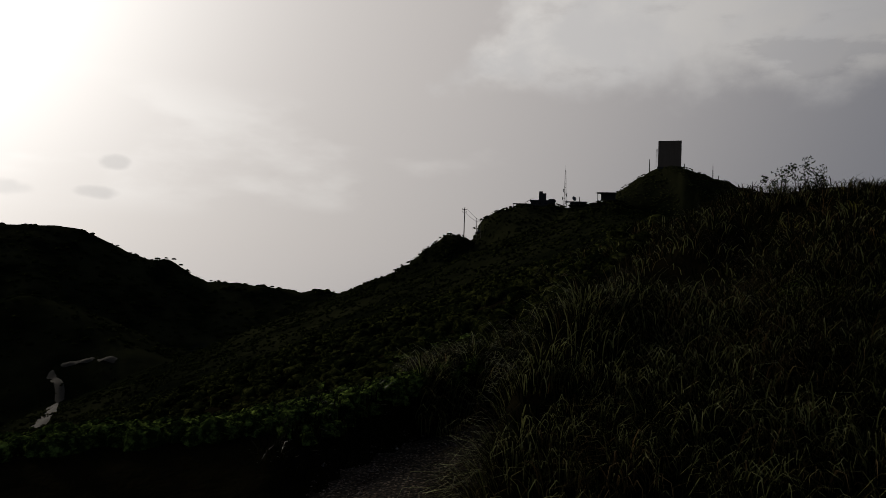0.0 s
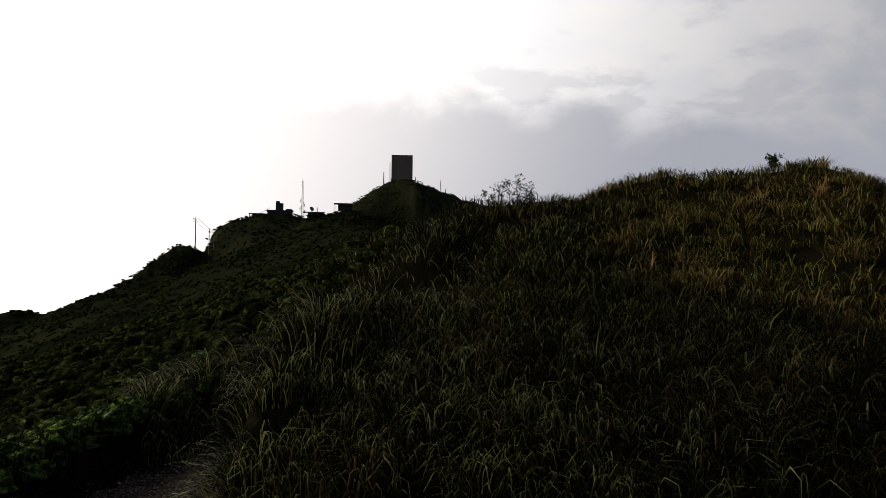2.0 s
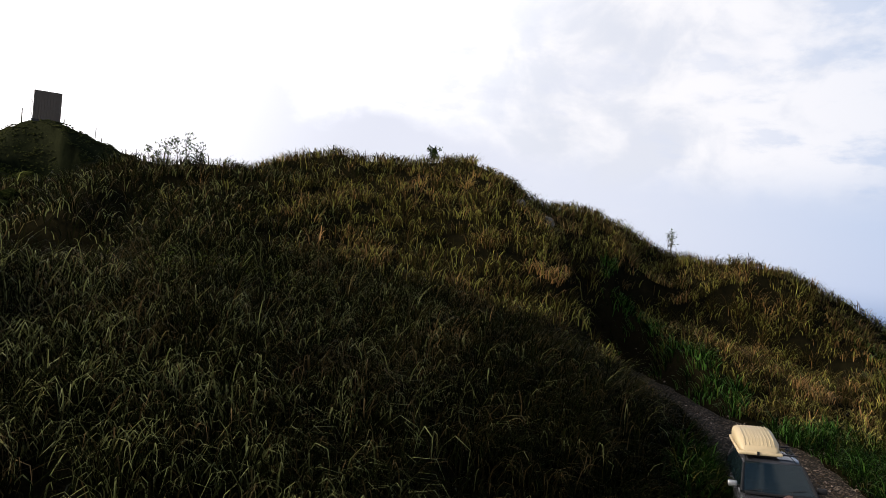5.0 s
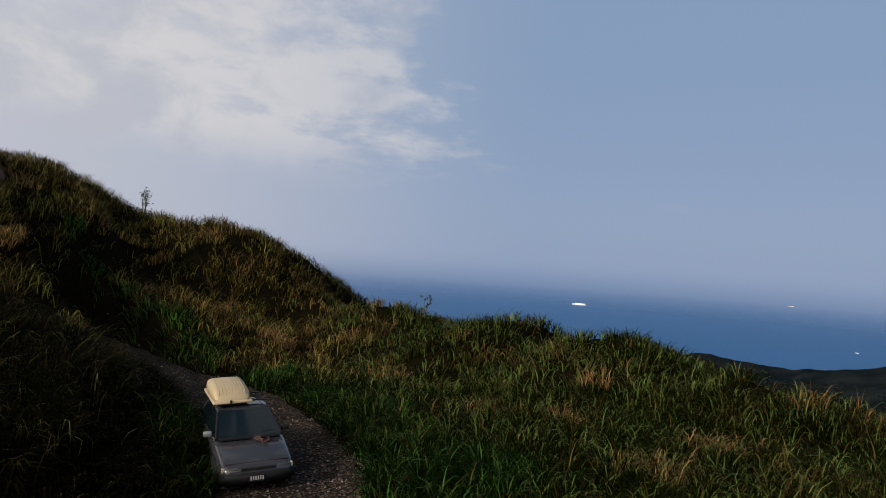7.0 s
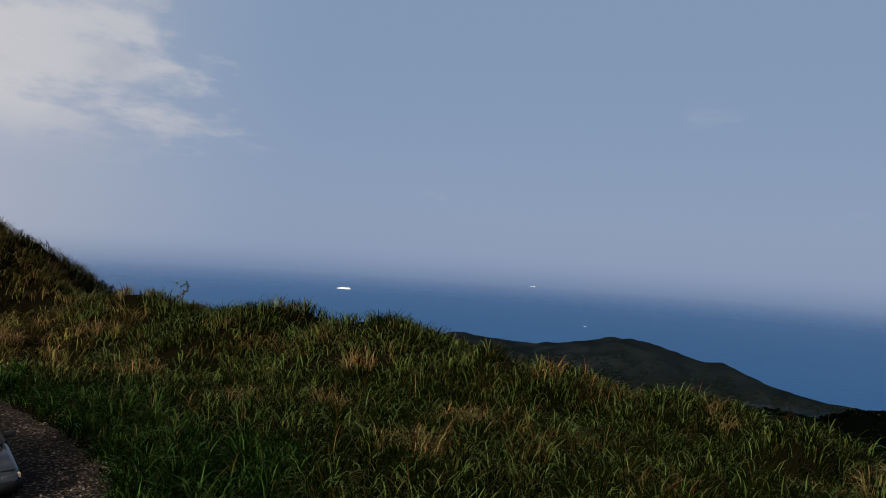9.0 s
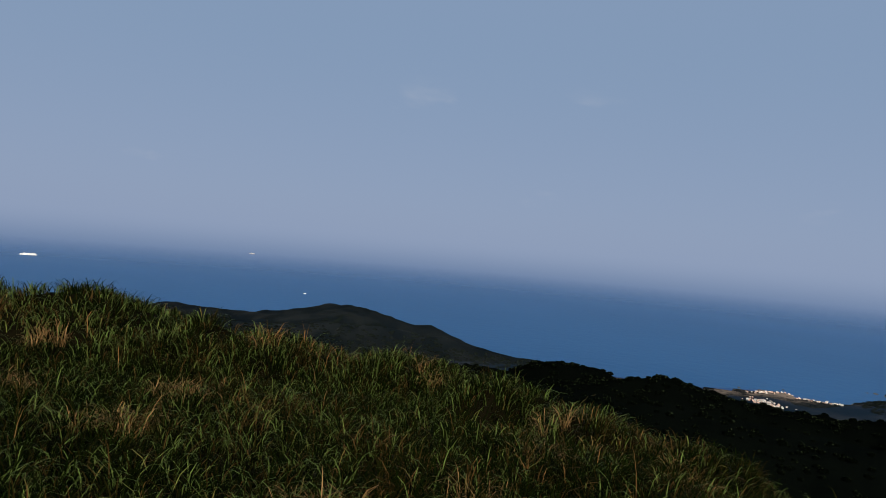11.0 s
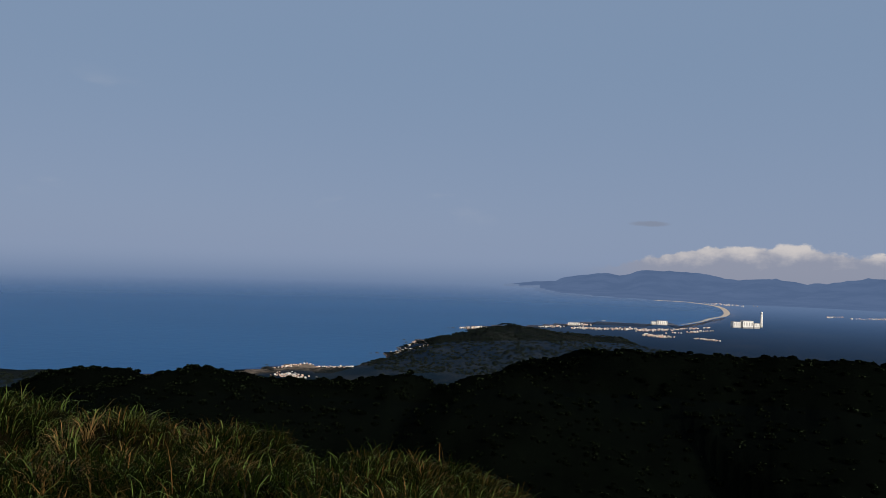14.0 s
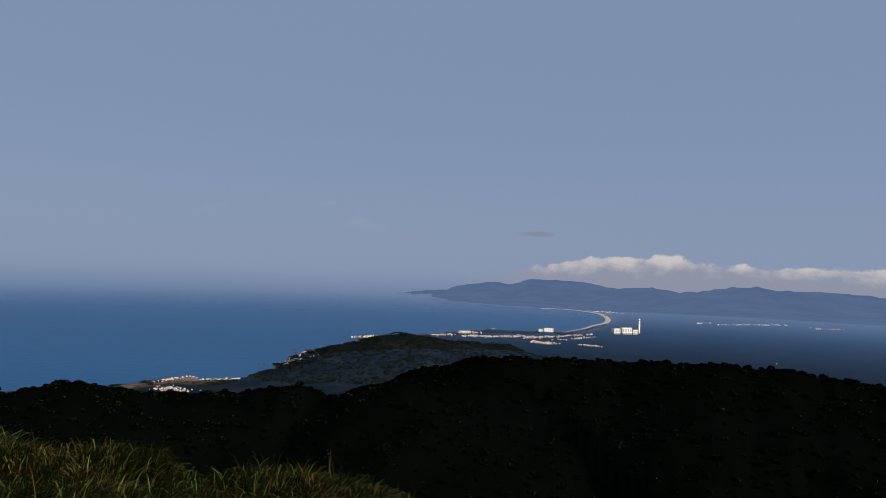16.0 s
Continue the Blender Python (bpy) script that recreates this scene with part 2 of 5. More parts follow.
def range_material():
    """Distant mountains that glow: their blue air haze is painted as emission."""
    mat, n = material("mountain_haze_glow")
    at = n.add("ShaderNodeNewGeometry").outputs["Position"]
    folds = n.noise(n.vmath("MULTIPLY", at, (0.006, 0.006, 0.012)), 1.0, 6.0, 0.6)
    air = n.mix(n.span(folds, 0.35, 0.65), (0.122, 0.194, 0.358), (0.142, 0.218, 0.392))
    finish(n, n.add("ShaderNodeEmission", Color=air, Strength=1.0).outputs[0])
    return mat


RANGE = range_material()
SOIL, SEA, GRAVEL = soil_material(), sea_material(), gravel_material()
HILL = blade_material("brown_grass", (0.014, 0.012, 0.004), (0.28, 0.27, 0.055), (0.38, 0.21, 0.08))
GRASS = blade_material("silver_grass", (0.003, 0.006, 0.0008), (0.138, 0.200, 0.046), (0.36, 0.185, 0.065))
STRAW = blade_material("dry_grass", (0.05, 0.03, 0.01), (0.18, 0.16, 0.05), (0.36, 0.205, 0.085))
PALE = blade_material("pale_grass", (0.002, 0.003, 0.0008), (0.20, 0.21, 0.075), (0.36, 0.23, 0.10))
LUSH = blade_material("lush_grass", (0.003, 0.009, 0.0015), (0.055, 0.125, 0.020), (0.20, 0.16, 0.045))
# near-black lower blades: the shade in the gaps put into their colour
UNDER = blade_material("gap_shade_grass", (0.002, 0.003, 0.001), (0.006, 0.008, 0.0015), (0.016, 0.009, 0.003))
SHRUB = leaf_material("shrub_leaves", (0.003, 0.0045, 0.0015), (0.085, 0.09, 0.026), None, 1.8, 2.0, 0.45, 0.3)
HEATH = leaf_material("heath_leaves", (0.016, 0.018, 0.006), (0.085, 0.085, 0.030))
SCRUB = leaf_material("scrub_leaves", (0.008, 0.014, 0.004), (0.16, 0.22, 0.045), None, 5.0)
# paler than the near woods for haze, then faded out with distance
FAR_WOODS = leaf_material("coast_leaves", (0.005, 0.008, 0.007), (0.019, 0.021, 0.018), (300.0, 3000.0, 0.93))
# near black, with pale sprays painted as the sunlit flecks of the crowns
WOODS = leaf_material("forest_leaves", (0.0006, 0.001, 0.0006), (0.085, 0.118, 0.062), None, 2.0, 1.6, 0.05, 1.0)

# ---------------------------------------------------------------- land form
# crest lines, fitted to the skylines in the camera's view: steepness of the flanks, roundness of the top, and the
# points of the crest in metres
CRESTS = {
    "grass_hill": (0.5, 5.5, [(19.5, 38.2, 9.2), (21, 38.6, 8.4), (23.1, 39, 8.6), (25.5, 39.4, 10.1), (28.8, 39.6, 11.4), (31, 39.1, 11.9),
                                (33, 38.5, 11.5), (36.8, 36.7, 11.9), (38.4, 35.8, 12.6), (41.4, 33.8, 12.4), (43.5, 32.3, 10.6),
                                (44.9, 31.1, 10.1), (46.5, 29.6, 10), (48.6, 27.3, 9.6), (49.7, 25.8, 8.7), (50.8, 23.2, 7.1),
                                (50.9, 21.2, 6.7), (50.9, 18.3, 6.6), (50.8, 16.4, 6.8), (49.8, 13.9, 6.1), (48.3, 11.1, 3.1),
                                (47.1, 8.6, 1.5), (45.9, 6.5, 1), (43.9, 3.4, 1.8), (41.9, 1.1, 1.1), (40, -0.7, 1.2), (37.7, -2.5, 1.6),
                                (35.6, -4, 2.2), (34.2, -5.4, 0.5), (32.2, -7.3, 2)]),
    "bank": (0.55, 5, [(32.6, -5, 0.9), (32.3, -7.1, 0.9), (30.6, -8.7, 0.5), (28.4, -10.3, 0.3), (26.5, -11.5, 1.2),
                                (25.8, -12.3, 1), (24.3, -13.8, 0.8), (23.2, -14.7, 0.4), (21.7, -15.9, 0.5), (20.3, -16.9, 0.6),
                                (18.2, -17.8, 0.2), (16.6, -17.9, 0.5), (15.3, -18.2, -1), (13.7, -18.8, -0.1), (11.8, -19.3, -0.9),
                                (9.9, -19.6, -0.5), (8.8, -19.7, -2), (6.3, -19.6, -1.1), (4.7, -19.2, -1.1), (2.6, -18.4, -2.4),
                                (-1.4, -15.9, -3.1)]),
    "nose": (1.15, 1.6, [(1.3, 13, 0.9), (1.9, 14.6, 2.4), (3.2, 17, 3.8), (5.6, 21.6, 4.6), (9, 26.5, 5.7), (13, 33, 7.3),
                                (17.8, 37.6, 8.5)]),
    "west_bank": (0.6, 3, [(-14, 12, 0.6), (-9, 15.5, 0.8), (-4.4, 17.6, 0.9), (-2.4, 20.2, 1), (-0.2, 22.6, 1.1), (4, 26.5, 1.4)]),
    "shoulder": (0.62, 2.5, [(34, 28.5, 8.9), (29.5, 23.5, 6.9), (27.3, 20.3, 5.6), (27.1, 18.8, 4.6), (26.3, 17.3, 3.5), (25.4, 15.7, 2.3), (24.4, 14.3, 1.3), (23.0, 13.2, 0.6)]),
    "spur": (0.42, 14, [(22.5, 55.6, 7.5), (34, 105, 9), (52, 193, 17), (67, 292, 29)]),
    "radar_ridge": (0.45, 9, [(-150, 270, -60), (-78, 290, -31), (-43.8, 296.8, -13), (-34.9, 298, -9), (-25.7, 298.8, -4.3),
                                (-12.4, 299.7, -1.9), (-4.5, 296.7, 5.4), (2.5, 292.9, 15.1), (7.6, 291.2, 14.8), (12.7, 290.1, 9.2),
                                (22, 291.8, 26.8), (28.7, 294.2, 29.8), (35.6, 296.2, 29.6), (57.5, 301.2, 28.4), (63.9, 302.3, 30.8),
                                (79.7, 310.5, 31.8), (95.2, 318, 47.9), (102.7, 318.6, 51.3), (108.9, 316.5, 49.8), (119.4, 313.2, 45.1),
                                (129.6, 309.1, 42), (142.2, 303.4, 36.7), (190, 282, 28), (268, 225, 16)]),
    "west_range": (0.4, 40, [(-1222, 445, 51), (-919, 919, 62), (-800, 1024, 46), (-700, 1095, 33), (-658, 1121, 39), (-596, 1155, 28),
                                (-553, 1165, 8), (-484, 1185, -21), (-403, 1204, -50), (-328, 1216, -56), (-219, 1241, -63), (-67, 1278, -75)]),
    "west_spur": (0.45, 20, [(-498, 418, -6), (-329, 453, -34), (-263, 449, -28), (-229, 433, -42), (-161, 399, -63), (-110, 385, -72)]),
    "knob": (1.1, 9, [(-473, 1189, -7), (-470, 1190, -7)]),
    "low_spur": (0.45, 12, [(-38, 267, -18), (-66, 246, -35), (-84, 244, -41), (-115, 239, -48), (-132, 212, -57)]),
    "east_hill": (0.3, 60, [(946, -83, -101), (876, -290, -101), (863, -318, -94), (850, -345, -99), (808.8, -413.6, -101.6),
                                (789.3, -434.6, -96.5), (771.4, -463.6, -94.8), (754.6, -490.8, -85.5), (732.7, -516, -83.1),
                                (707.2, -539.5, -90.7), (680.7, -562.7, -100.5), (664.5, -576.1, -98.7), (624.9, -607, -119.7),
                                (571.8, -644.1, -128.5), (564, -649, -128)]),
    "wood_ridge": (0.3, 25, [(352, -247, -77), (318, -346, -76), (311, -356.8, -82.6), (304.3, -366.4, -71.1), (294.7, -379.2, -67.5),
                                (268.9, -397.6, -69.8), (255.5, -406.2, -82.1), (242.5, -414, -69.5), (232.4, -419.8, -70),
                                (214.9, -428.5, -75.9), (182.4, -438.6, -78.9), (134, -440, -82)]),
    "fore_ridge": (0.3, 25, [(204.2, -331.6, -60.3), (194, -337.6, -57.5), (180.8, -344.9, -61.1), (162, -354.1, -63.4),
                                (149.5, -359.6, -67.3), (121.1, -381.7, -68), (105.9, -394.5, -65.5), (92.6, -392.7, -64.4),
                                (79.2, -390.9, -71.8), (53.7, -389.6, -60.6), (34.9, -390.6, -57.7), (13.3, -405.5, -61.9),
                                (-6.4, -422.6, -57), (-24, -435.1, -45.8), (-34.9, -439.7, -45.9), (-49.3, -441.3, -48.9),
                                (-67.2, -442.6, -47.7), (-101.8, -438.5, -48.7), (-121.4, -433.7, -45.5), (-155.3, -422.6, -42.3),
                                (-175.4, -414.6, -45.7), (-191.6, -407.2, -43.9), (-204.6, -401, -47.1), (-216.8, -394.6, -47),
                                (-230.7, -386.7, -48.1), (-318, -318, -45), (-423, -154, -29)]),
    "cape_hill": (0.30, 35, [(196, -872, -123), (181, -887, -117), (167, -904, -111), (151, -921, -106), (132, -941, -98), (116, -966, -93), (99, -990, -89), (90, -999, -93), (78, -1011, -87), (65, -1026, -90), (45, -1053, -96), (24, -1080, -101), (-16, -1108, -105), (-53, -1131, -110)]),
    "south_range": (0.16, 120, [(149, -4498, -112), (94.2, -4499.5, -111.4), (40.2, -4500.3, -85.1), (-123.4, -4498.4, -55.8),
                                (-232.2, -4493.7, -42.1), (-305.3, -4489.6, -59.5), (-377.1, -4484.2, -44.6), (-430.3, -4479.4, -23.5),
                                (-519.7, -4469.9, -21), (-661.4, -4451, -24.7), (-795.4, -4397.5, -25.2), (-859, -4358.8, -50.5),
                                (-981.7, -4281, -58.7), (-1128.2, -4188.8, -43.2), (-1301.1, -4098.4, -67.3), (-1414.2, -4048.6, -51.1),
                                (-1531.2, -3936.4, -24.1), (-1628.7, -3871, -15.4), (-1731.7, -3826.1, -34.6), (-1902.1, -3744.4, -26.4),
                                (-1994.4, -3696, -33.9), (-2147, -3609.6, -43.2), (-3217, -2700, 5)]),
    "brow": (0.9, 2.5, [(5.6, 20.6, 4.2), (9, 19.4, 3.8), (12.5, 18.2, 3.6), (16.5, 16.9, 3.3), (20, 16, 2.8), (22.5, 15.6, 2.2)]),
    "rise_west": (0.4, 6, [(9, 19.4, 3.8), (15, 27, 6.3), (22, 35, 9.2)]),
    "rise": (0.4, 6, [(16.5, 16.8, 3.3), (22.5, 25.5, 6.3), (29, 34, 9.8)]),
    "hollow": (0.35, 6, [(44, 30, 9.4), (40, 26, 7.0), (36.5, 22.8, 5.7), (35.4, 20.9, 4.3), (35.2, 19.6, 2.9)]),
    "rise_east": (0.8, 3, [(22.5, 15.2, 2.7), (26.5, 21.5, 5.6), (33, 30, 9.4)]),
}
COAST = [(738, -426), (554, -660), (395, -770), (364, -821), (350, -856), (334, -865), (306, -840), (270, -850),
         (260, -886), (243, -931), (266, -982), (252, -1011), (255, -1131), (268, -1168), (224, -1237), (196, -1287),
         (191, -1399), (223, -1410), (221, -1448), (198, -1498), (92, -1558), (37, -1628), (-23, -1720), (-81, -1765),
         (-188, -1763), (-211, -1844), (-248, -1844), (-266, -1765), (-341, -1906), (-387, -2030), (-444, -2149),
         (-492, -2328), (-531, -2594), (-527, -2772), (-464, -2935), (-340, -2980), (-114, -3112), (40, -3300),
         (116, -3545), (165, -3820), (190, -4300), (200, -4950), (-4950, -4950), (-4950, 4950), (500, 4950),
         (1100, 100)]
ROAD = [(33.4, 18.4), (32, 16.3), (26.4, 10.7), (23.1, 6.6), (18.6, 4), (15.2, 3), (11.1, 3.2),
        (7.4, 5.2), (4.2, 7.4), (0.8, 9.6), (-1.1, 12.2), (-1.1, 15.2), (-0.1, 18), (1.7, 20.4), (4.4, 22.8),
        (7.5, 25)]
ROAD_HALF = 1.6


def smooth_line(points, steps=8):
    """A Catmull-Rom curve through the points."""
    p = np.array([points[0], *points, points[-1]], float)
    out = []
    for i in range(1, len(p) - 2):
        for u in np.arange(steps) / steps:
            a, b, c, d = p[i - 1:i + 3]
            out.append(0.5 * (2 * b + (c - a) * u + (2 * a - 5 * b + 4 * c - d) * u**2 + (3 * b - a - 3 * c + d) * u**3))
    return np.array(out + [p[-1]])


def along(x, y, line):
    """Distance from each place to a line, and what the line carries in its third column at the nearest point."""
    best, carry = np.full(x.shape, 1e9), np.zeros(x.shape)
    for a, b in zip(line[:-1], line[1:]):
        d = b[:2] - a[:2]
        u = np.clip(((x - a[0]) * d[0] + (y - a[1]) * d[1]) / max(d @ d, 1e-9), 0, 1)
        far = np.hypot(x - a[0] - u * d[0], y - a[1] - u * d[1])
        near = far < best
        best = np.where(near, far, best)
        if len(a) > 2:
            carry = np.where(near, a[2] + u * (b[2] - a[2]), carry)
    return best, carry


def inside(x, y, ring):
    hit = np.zeros(x.shape, bool)
    for (ax, ay), (bx, by) in zip(ring, ring[1:] + ring[:1]):
        if ay != by:
            hit ^= ((ay > y) != (by > y)) & (x < (bx - ax) * (y - ay) / (by - ay) + ax)
    return hit


def lumps(x, y, size, seed):
    """Smooth random relief between -1 and 1, about size metres across."""
    rng, total = np.random.RandomState(seed), np.zeros(x.shape)
    for k in range(7):
        a, f, q = rng.uniform(0, 2 * np.pi), rng.uniform(0.6, 1.9), rng.uniform(0, 2 * np.pi, 2)
        c, s = np.cos(a), np.sin(a)
        total += np.sin((c * x + s * y) * f * 6.28 / size + q[0] + 1.3 * np.sin((s * x - c * y) * f * 4.1 / size + q[1])) / 7
    return total * 1.8


ROAD_LINE = smooth_line(ROAD)


def ground(x, y):
    """Height of the bare ground."""
    x, y = np.asarray(x, float), np.asarray(y, float)
    reach = np.hypot(x, y)
    heights = []
    for steep, top, crest in CRESTS.values():
        d, z = along(x, y, np.array(crest, float))
        heights.append(z - steep * d * d / (d + top))
    shelf = np.maximum(np.hypot(x - 8, y - 6) - 20, 0)
    heights.append(-0.05 - 0.6 * shelf * shelf / (shelf + 4))
    # flat valley floors and the coastal plain
    valley = np.where(inside(x, y, COAST), -134.2 + np.minimum(along(x, y, np.array(COAST[:41], float))[0], 400) * 0.012, -146.0)
    heights.append(valley + np.where(reach < 500, (500 - reach) * 0.14, 0))
    heights = np.array(heights)
    soft = np.clip(reach * 0.005, 0.3, 5.0)
    peak = heights.max(0)
    z = peak + soft * np.log(np.exp(np.clip((heights - peak) / soft, -40, 0)).sum(0))
    z = np.where(peak < -140, peak, z)
    wild = np.clip((reach - 14) / 30, 0, 1) * np.clip((z - SEA_LEVEL - 6) / 10, 0, 1)
    z = z + wild * (0.28 * lumps(x, y, 7.0, 1) + np.clip(reach / 260, 0, 1) * (1.6 * lumps(x, y, 45, 2) + 0.7 * lumps(x, y, 17, 3))
                    + np.clip(reach / 1500, 0, 1) * 5.0 * lumps(x, y, 160, 4))
    # the knoll underfoot and the road bed
    z = np.maximum(z, 3.8 - 0.78 * np.maximum(reach - 1.6, 0))
    d, _ = along(x, y, ROAD_LINE)
    level = np.clip((reach - 24) * 0.02, 0, 0.4)
    cut = np.clip((d - ROAD_HALF) / 1.2, 0, 1)
    cut = cut * cut * (3 - 2 * cut)
    return np.where(reach < 60, level * (1 - cut) + z * cut, z)


def mesh_from(name, verts, faces, mat, smooth=True):
    me = bpy.data.meshes.new(name)
    me.from_pydata(verts, [], faces)
    me.materials.append(mat)
    if smooth:
        me.shade_smooth()
    return me


def build_ground():
    az = np.radians(np.concatenate([np.arange(-228, 48, 0.42), np.arange(48, 132, 3.0)]))
    rings = np.concatenate([np.linspace(0.6, 24, 70), np.geomspace(24.4, 600, 120), np.geomspace(608, 4940, 90)])
    r, a = np.meshgrid(rings, az, indexing="ij")
    x, y = -np.sin(a) * r, np.cos(a) * r
    z = ground(x, y)
    co = np.stack([x, y, z], -1).reshape(-1, 3)
    n, m = len(rings), len(az)
    i, j = np.meshgrid(np.arange(n - 1), np.arange(m), indexing="ij")
    k = (j + 1) % m
    quads = np.stack([i * m + j, (i + 1) * m + j, (i + 1) * m + k, i * m + k], -1).reshape(-1, 4)
    quads = quads[(co[quads][..., 2].max(1) > -141) | (np.hypot(*co[quads[:, 0], :2].T) < 300)]
    mid = co[quads].mean(1)
    quads = quads[~((np.hypot(mid[:, 0], mid[:, 1]) > 1560) & (mid[:, 1] > -300))]
    centre = len(co)
    co = np.vstack([co, [[0, 0, 3.8]]])
    fan = [(centre, j, (j + 1) % m) for j in range(m)]
    mid = co[quads].mean(1)
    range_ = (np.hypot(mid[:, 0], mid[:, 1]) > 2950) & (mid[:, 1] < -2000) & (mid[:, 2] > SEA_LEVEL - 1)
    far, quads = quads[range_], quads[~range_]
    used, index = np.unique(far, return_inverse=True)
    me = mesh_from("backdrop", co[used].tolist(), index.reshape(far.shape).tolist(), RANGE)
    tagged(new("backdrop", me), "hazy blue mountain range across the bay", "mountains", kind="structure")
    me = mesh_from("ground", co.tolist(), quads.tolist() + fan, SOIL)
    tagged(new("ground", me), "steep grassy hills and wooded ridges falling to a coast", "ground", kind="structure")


build_ground()


def build_sea():
    """One sheet of water, ending a little way inside the coast."""
    az = np.radians(np.arange(-300, -59, 0.8))
    rings = np.geomspace(260, 4930, 70)
    r, a = np.meshgrid(rings, az, indexing="ij")
    x, y = -np.sin(a) * r, np.cos(a) * r
    inland = inside(x, y, COAST).ravel()
    m = len(az)
    x, y = x.ravel(), y.ravel()
    # corners that fall on land move to the nearest point of the shore
    shore = np.array(COAST + COAST[:1], float)
    best, sx, sy = np.full(x.shape, 1e9), x.copy(), y.copy()
    for a, b in zip(shore[:-1], shore[1:]):
        d = b - a
        u = np.clip(((x - a[0]) * d[0] + (y - a[1]) * d[1]) / (d @ d), 0, 1)
        px, py = a[0] + u * d[0], a[1] + u * d[1]
        far = np.hypot(x - px, y - py)
        near = far < best
        best, sx, sy = np.where(near, far, best), np.where(near, px, sx), np.where(near, py, sy)
    x, y = np.where(inland, sx, x), np.where(inland, sy, y)
    verts = np.stack([x, y, np.full(x.shape, SEA_LEVEL)], -1).tolist()
    faces = [(i * m + j, (i + 1) * m + j, (i + 1) * m + j + 1, i * m + j + 1) for i in range(len(rings) - 1) for j in range(m - 1)]
    faces = [f for f in faces if not all(inland[k] for k in f)]
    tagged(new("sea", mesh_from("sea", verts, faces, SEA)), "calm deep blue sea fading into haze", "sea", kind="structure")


build_sea()


def build_road():
    line = ROAD_LINE
    way = np.gradient(line, axis=0)
    way /= np.linalg.norm(way, axis=1)[:, None]
    side = np.stack([-way[:, 1], way[:, 0]], 1)
    across = np.linspace(-1, 1, 13)
    rng = np.random.RandomState(5)
    verts = []
    for p, s in zip(line, side):
        for u in across:
            w = ROAD_HALF * (1 + 0.12 * rng.uniform(-1, 1) * (abs(u) > 0.9))
            q = p + s * u * w
            z = float(ground(*q)) + 0.05 * (1 - u**4) - 0.05 * math.exp(-((abs(u) - 0.5) / 0.16)**2) + rng.uniform(-0.012, 0.012) + 0.02
            verts.append((q[0], q[1], z))
    m = len(across)
    faces = [(i * m + j, i * m + j + 1, (i + 1) * m + j + 1, (i + 1) * m + j) for i in range(len(line) - 1) for j in range(m - 1)]
    tagged(new("road", mesh_from("road", verts, faces, GRAVEL)), "rutted gravel track winding between grassy banks", "road", kind="structure")


build_road()


def build_stones():
    """Loose stones lying on the track, joined."""
    rng = np.random.RandomState(8)
    n = 12000
    i = rng.randint(0, len(ROAD_LINE) - 1, n)
    u = rng.uniform(0, 1, (n, 1))
    p = ROAD_LINE[i] * (1 - u) + ROAD_LINE[i + 1] * u + rng.uniform(-1, 1, (n, 2)) * ROAD_HALF * 1.08
    size = 0.018 + 0.07 * rng.uniform(0, 1, n) ** 4
    z = ground(p[:, 0], p[:, 1]) + 0.03
    shape = np.array([(1, 0, 0), (0.2, 0.9, 0.1), (-0.9, 0.3, 0), (-0.3, -0.9, 0.1), (0.7, -0.6, 0), (0.1, 0.1, 0.75), (-0.4, -0.1, 0.55)])
    co = shape[None] * size[:, None, None] * rng.uniform(0.65, 1.35, (n, 7, 3))
    turn = rng.uniform(0, 6.28, n)
    c, s = np.cos(turn)[:, None], np.sin(turn)[:, None]
    co = np.stack([co[..., 0] * c - co[..., 1] * s + p[:, :1], co[..., 0] * s + co[..., 1] * c + p[:, 1:], co[..., 2] + z[:, None]], -1).reshape(-1, 3)
    tris = np.array([(0, 1, 5), (1, 2, 6), (1, 6, 5), (2, 3, 6), (3, 4, 5), (3, 5, 6), (4, 0, 5)])
    faces = (np.arange(n)[:, None, None] * 7 + tris).reshape(-1, 3)
    tagged(new("stones", mesh_from("stones", co.tolist(), faces.tolist(), PEBBLE, False)), "loose grey and brown stones on the track", "stones", kind="stuff")


PEBBLE = leaf_material("pebble", (0.025, 0.017, 0.012), (0.30, 0.25, 0.21), None, 9.0)
build_stones()

# ---------------------------------------------------------------- grass


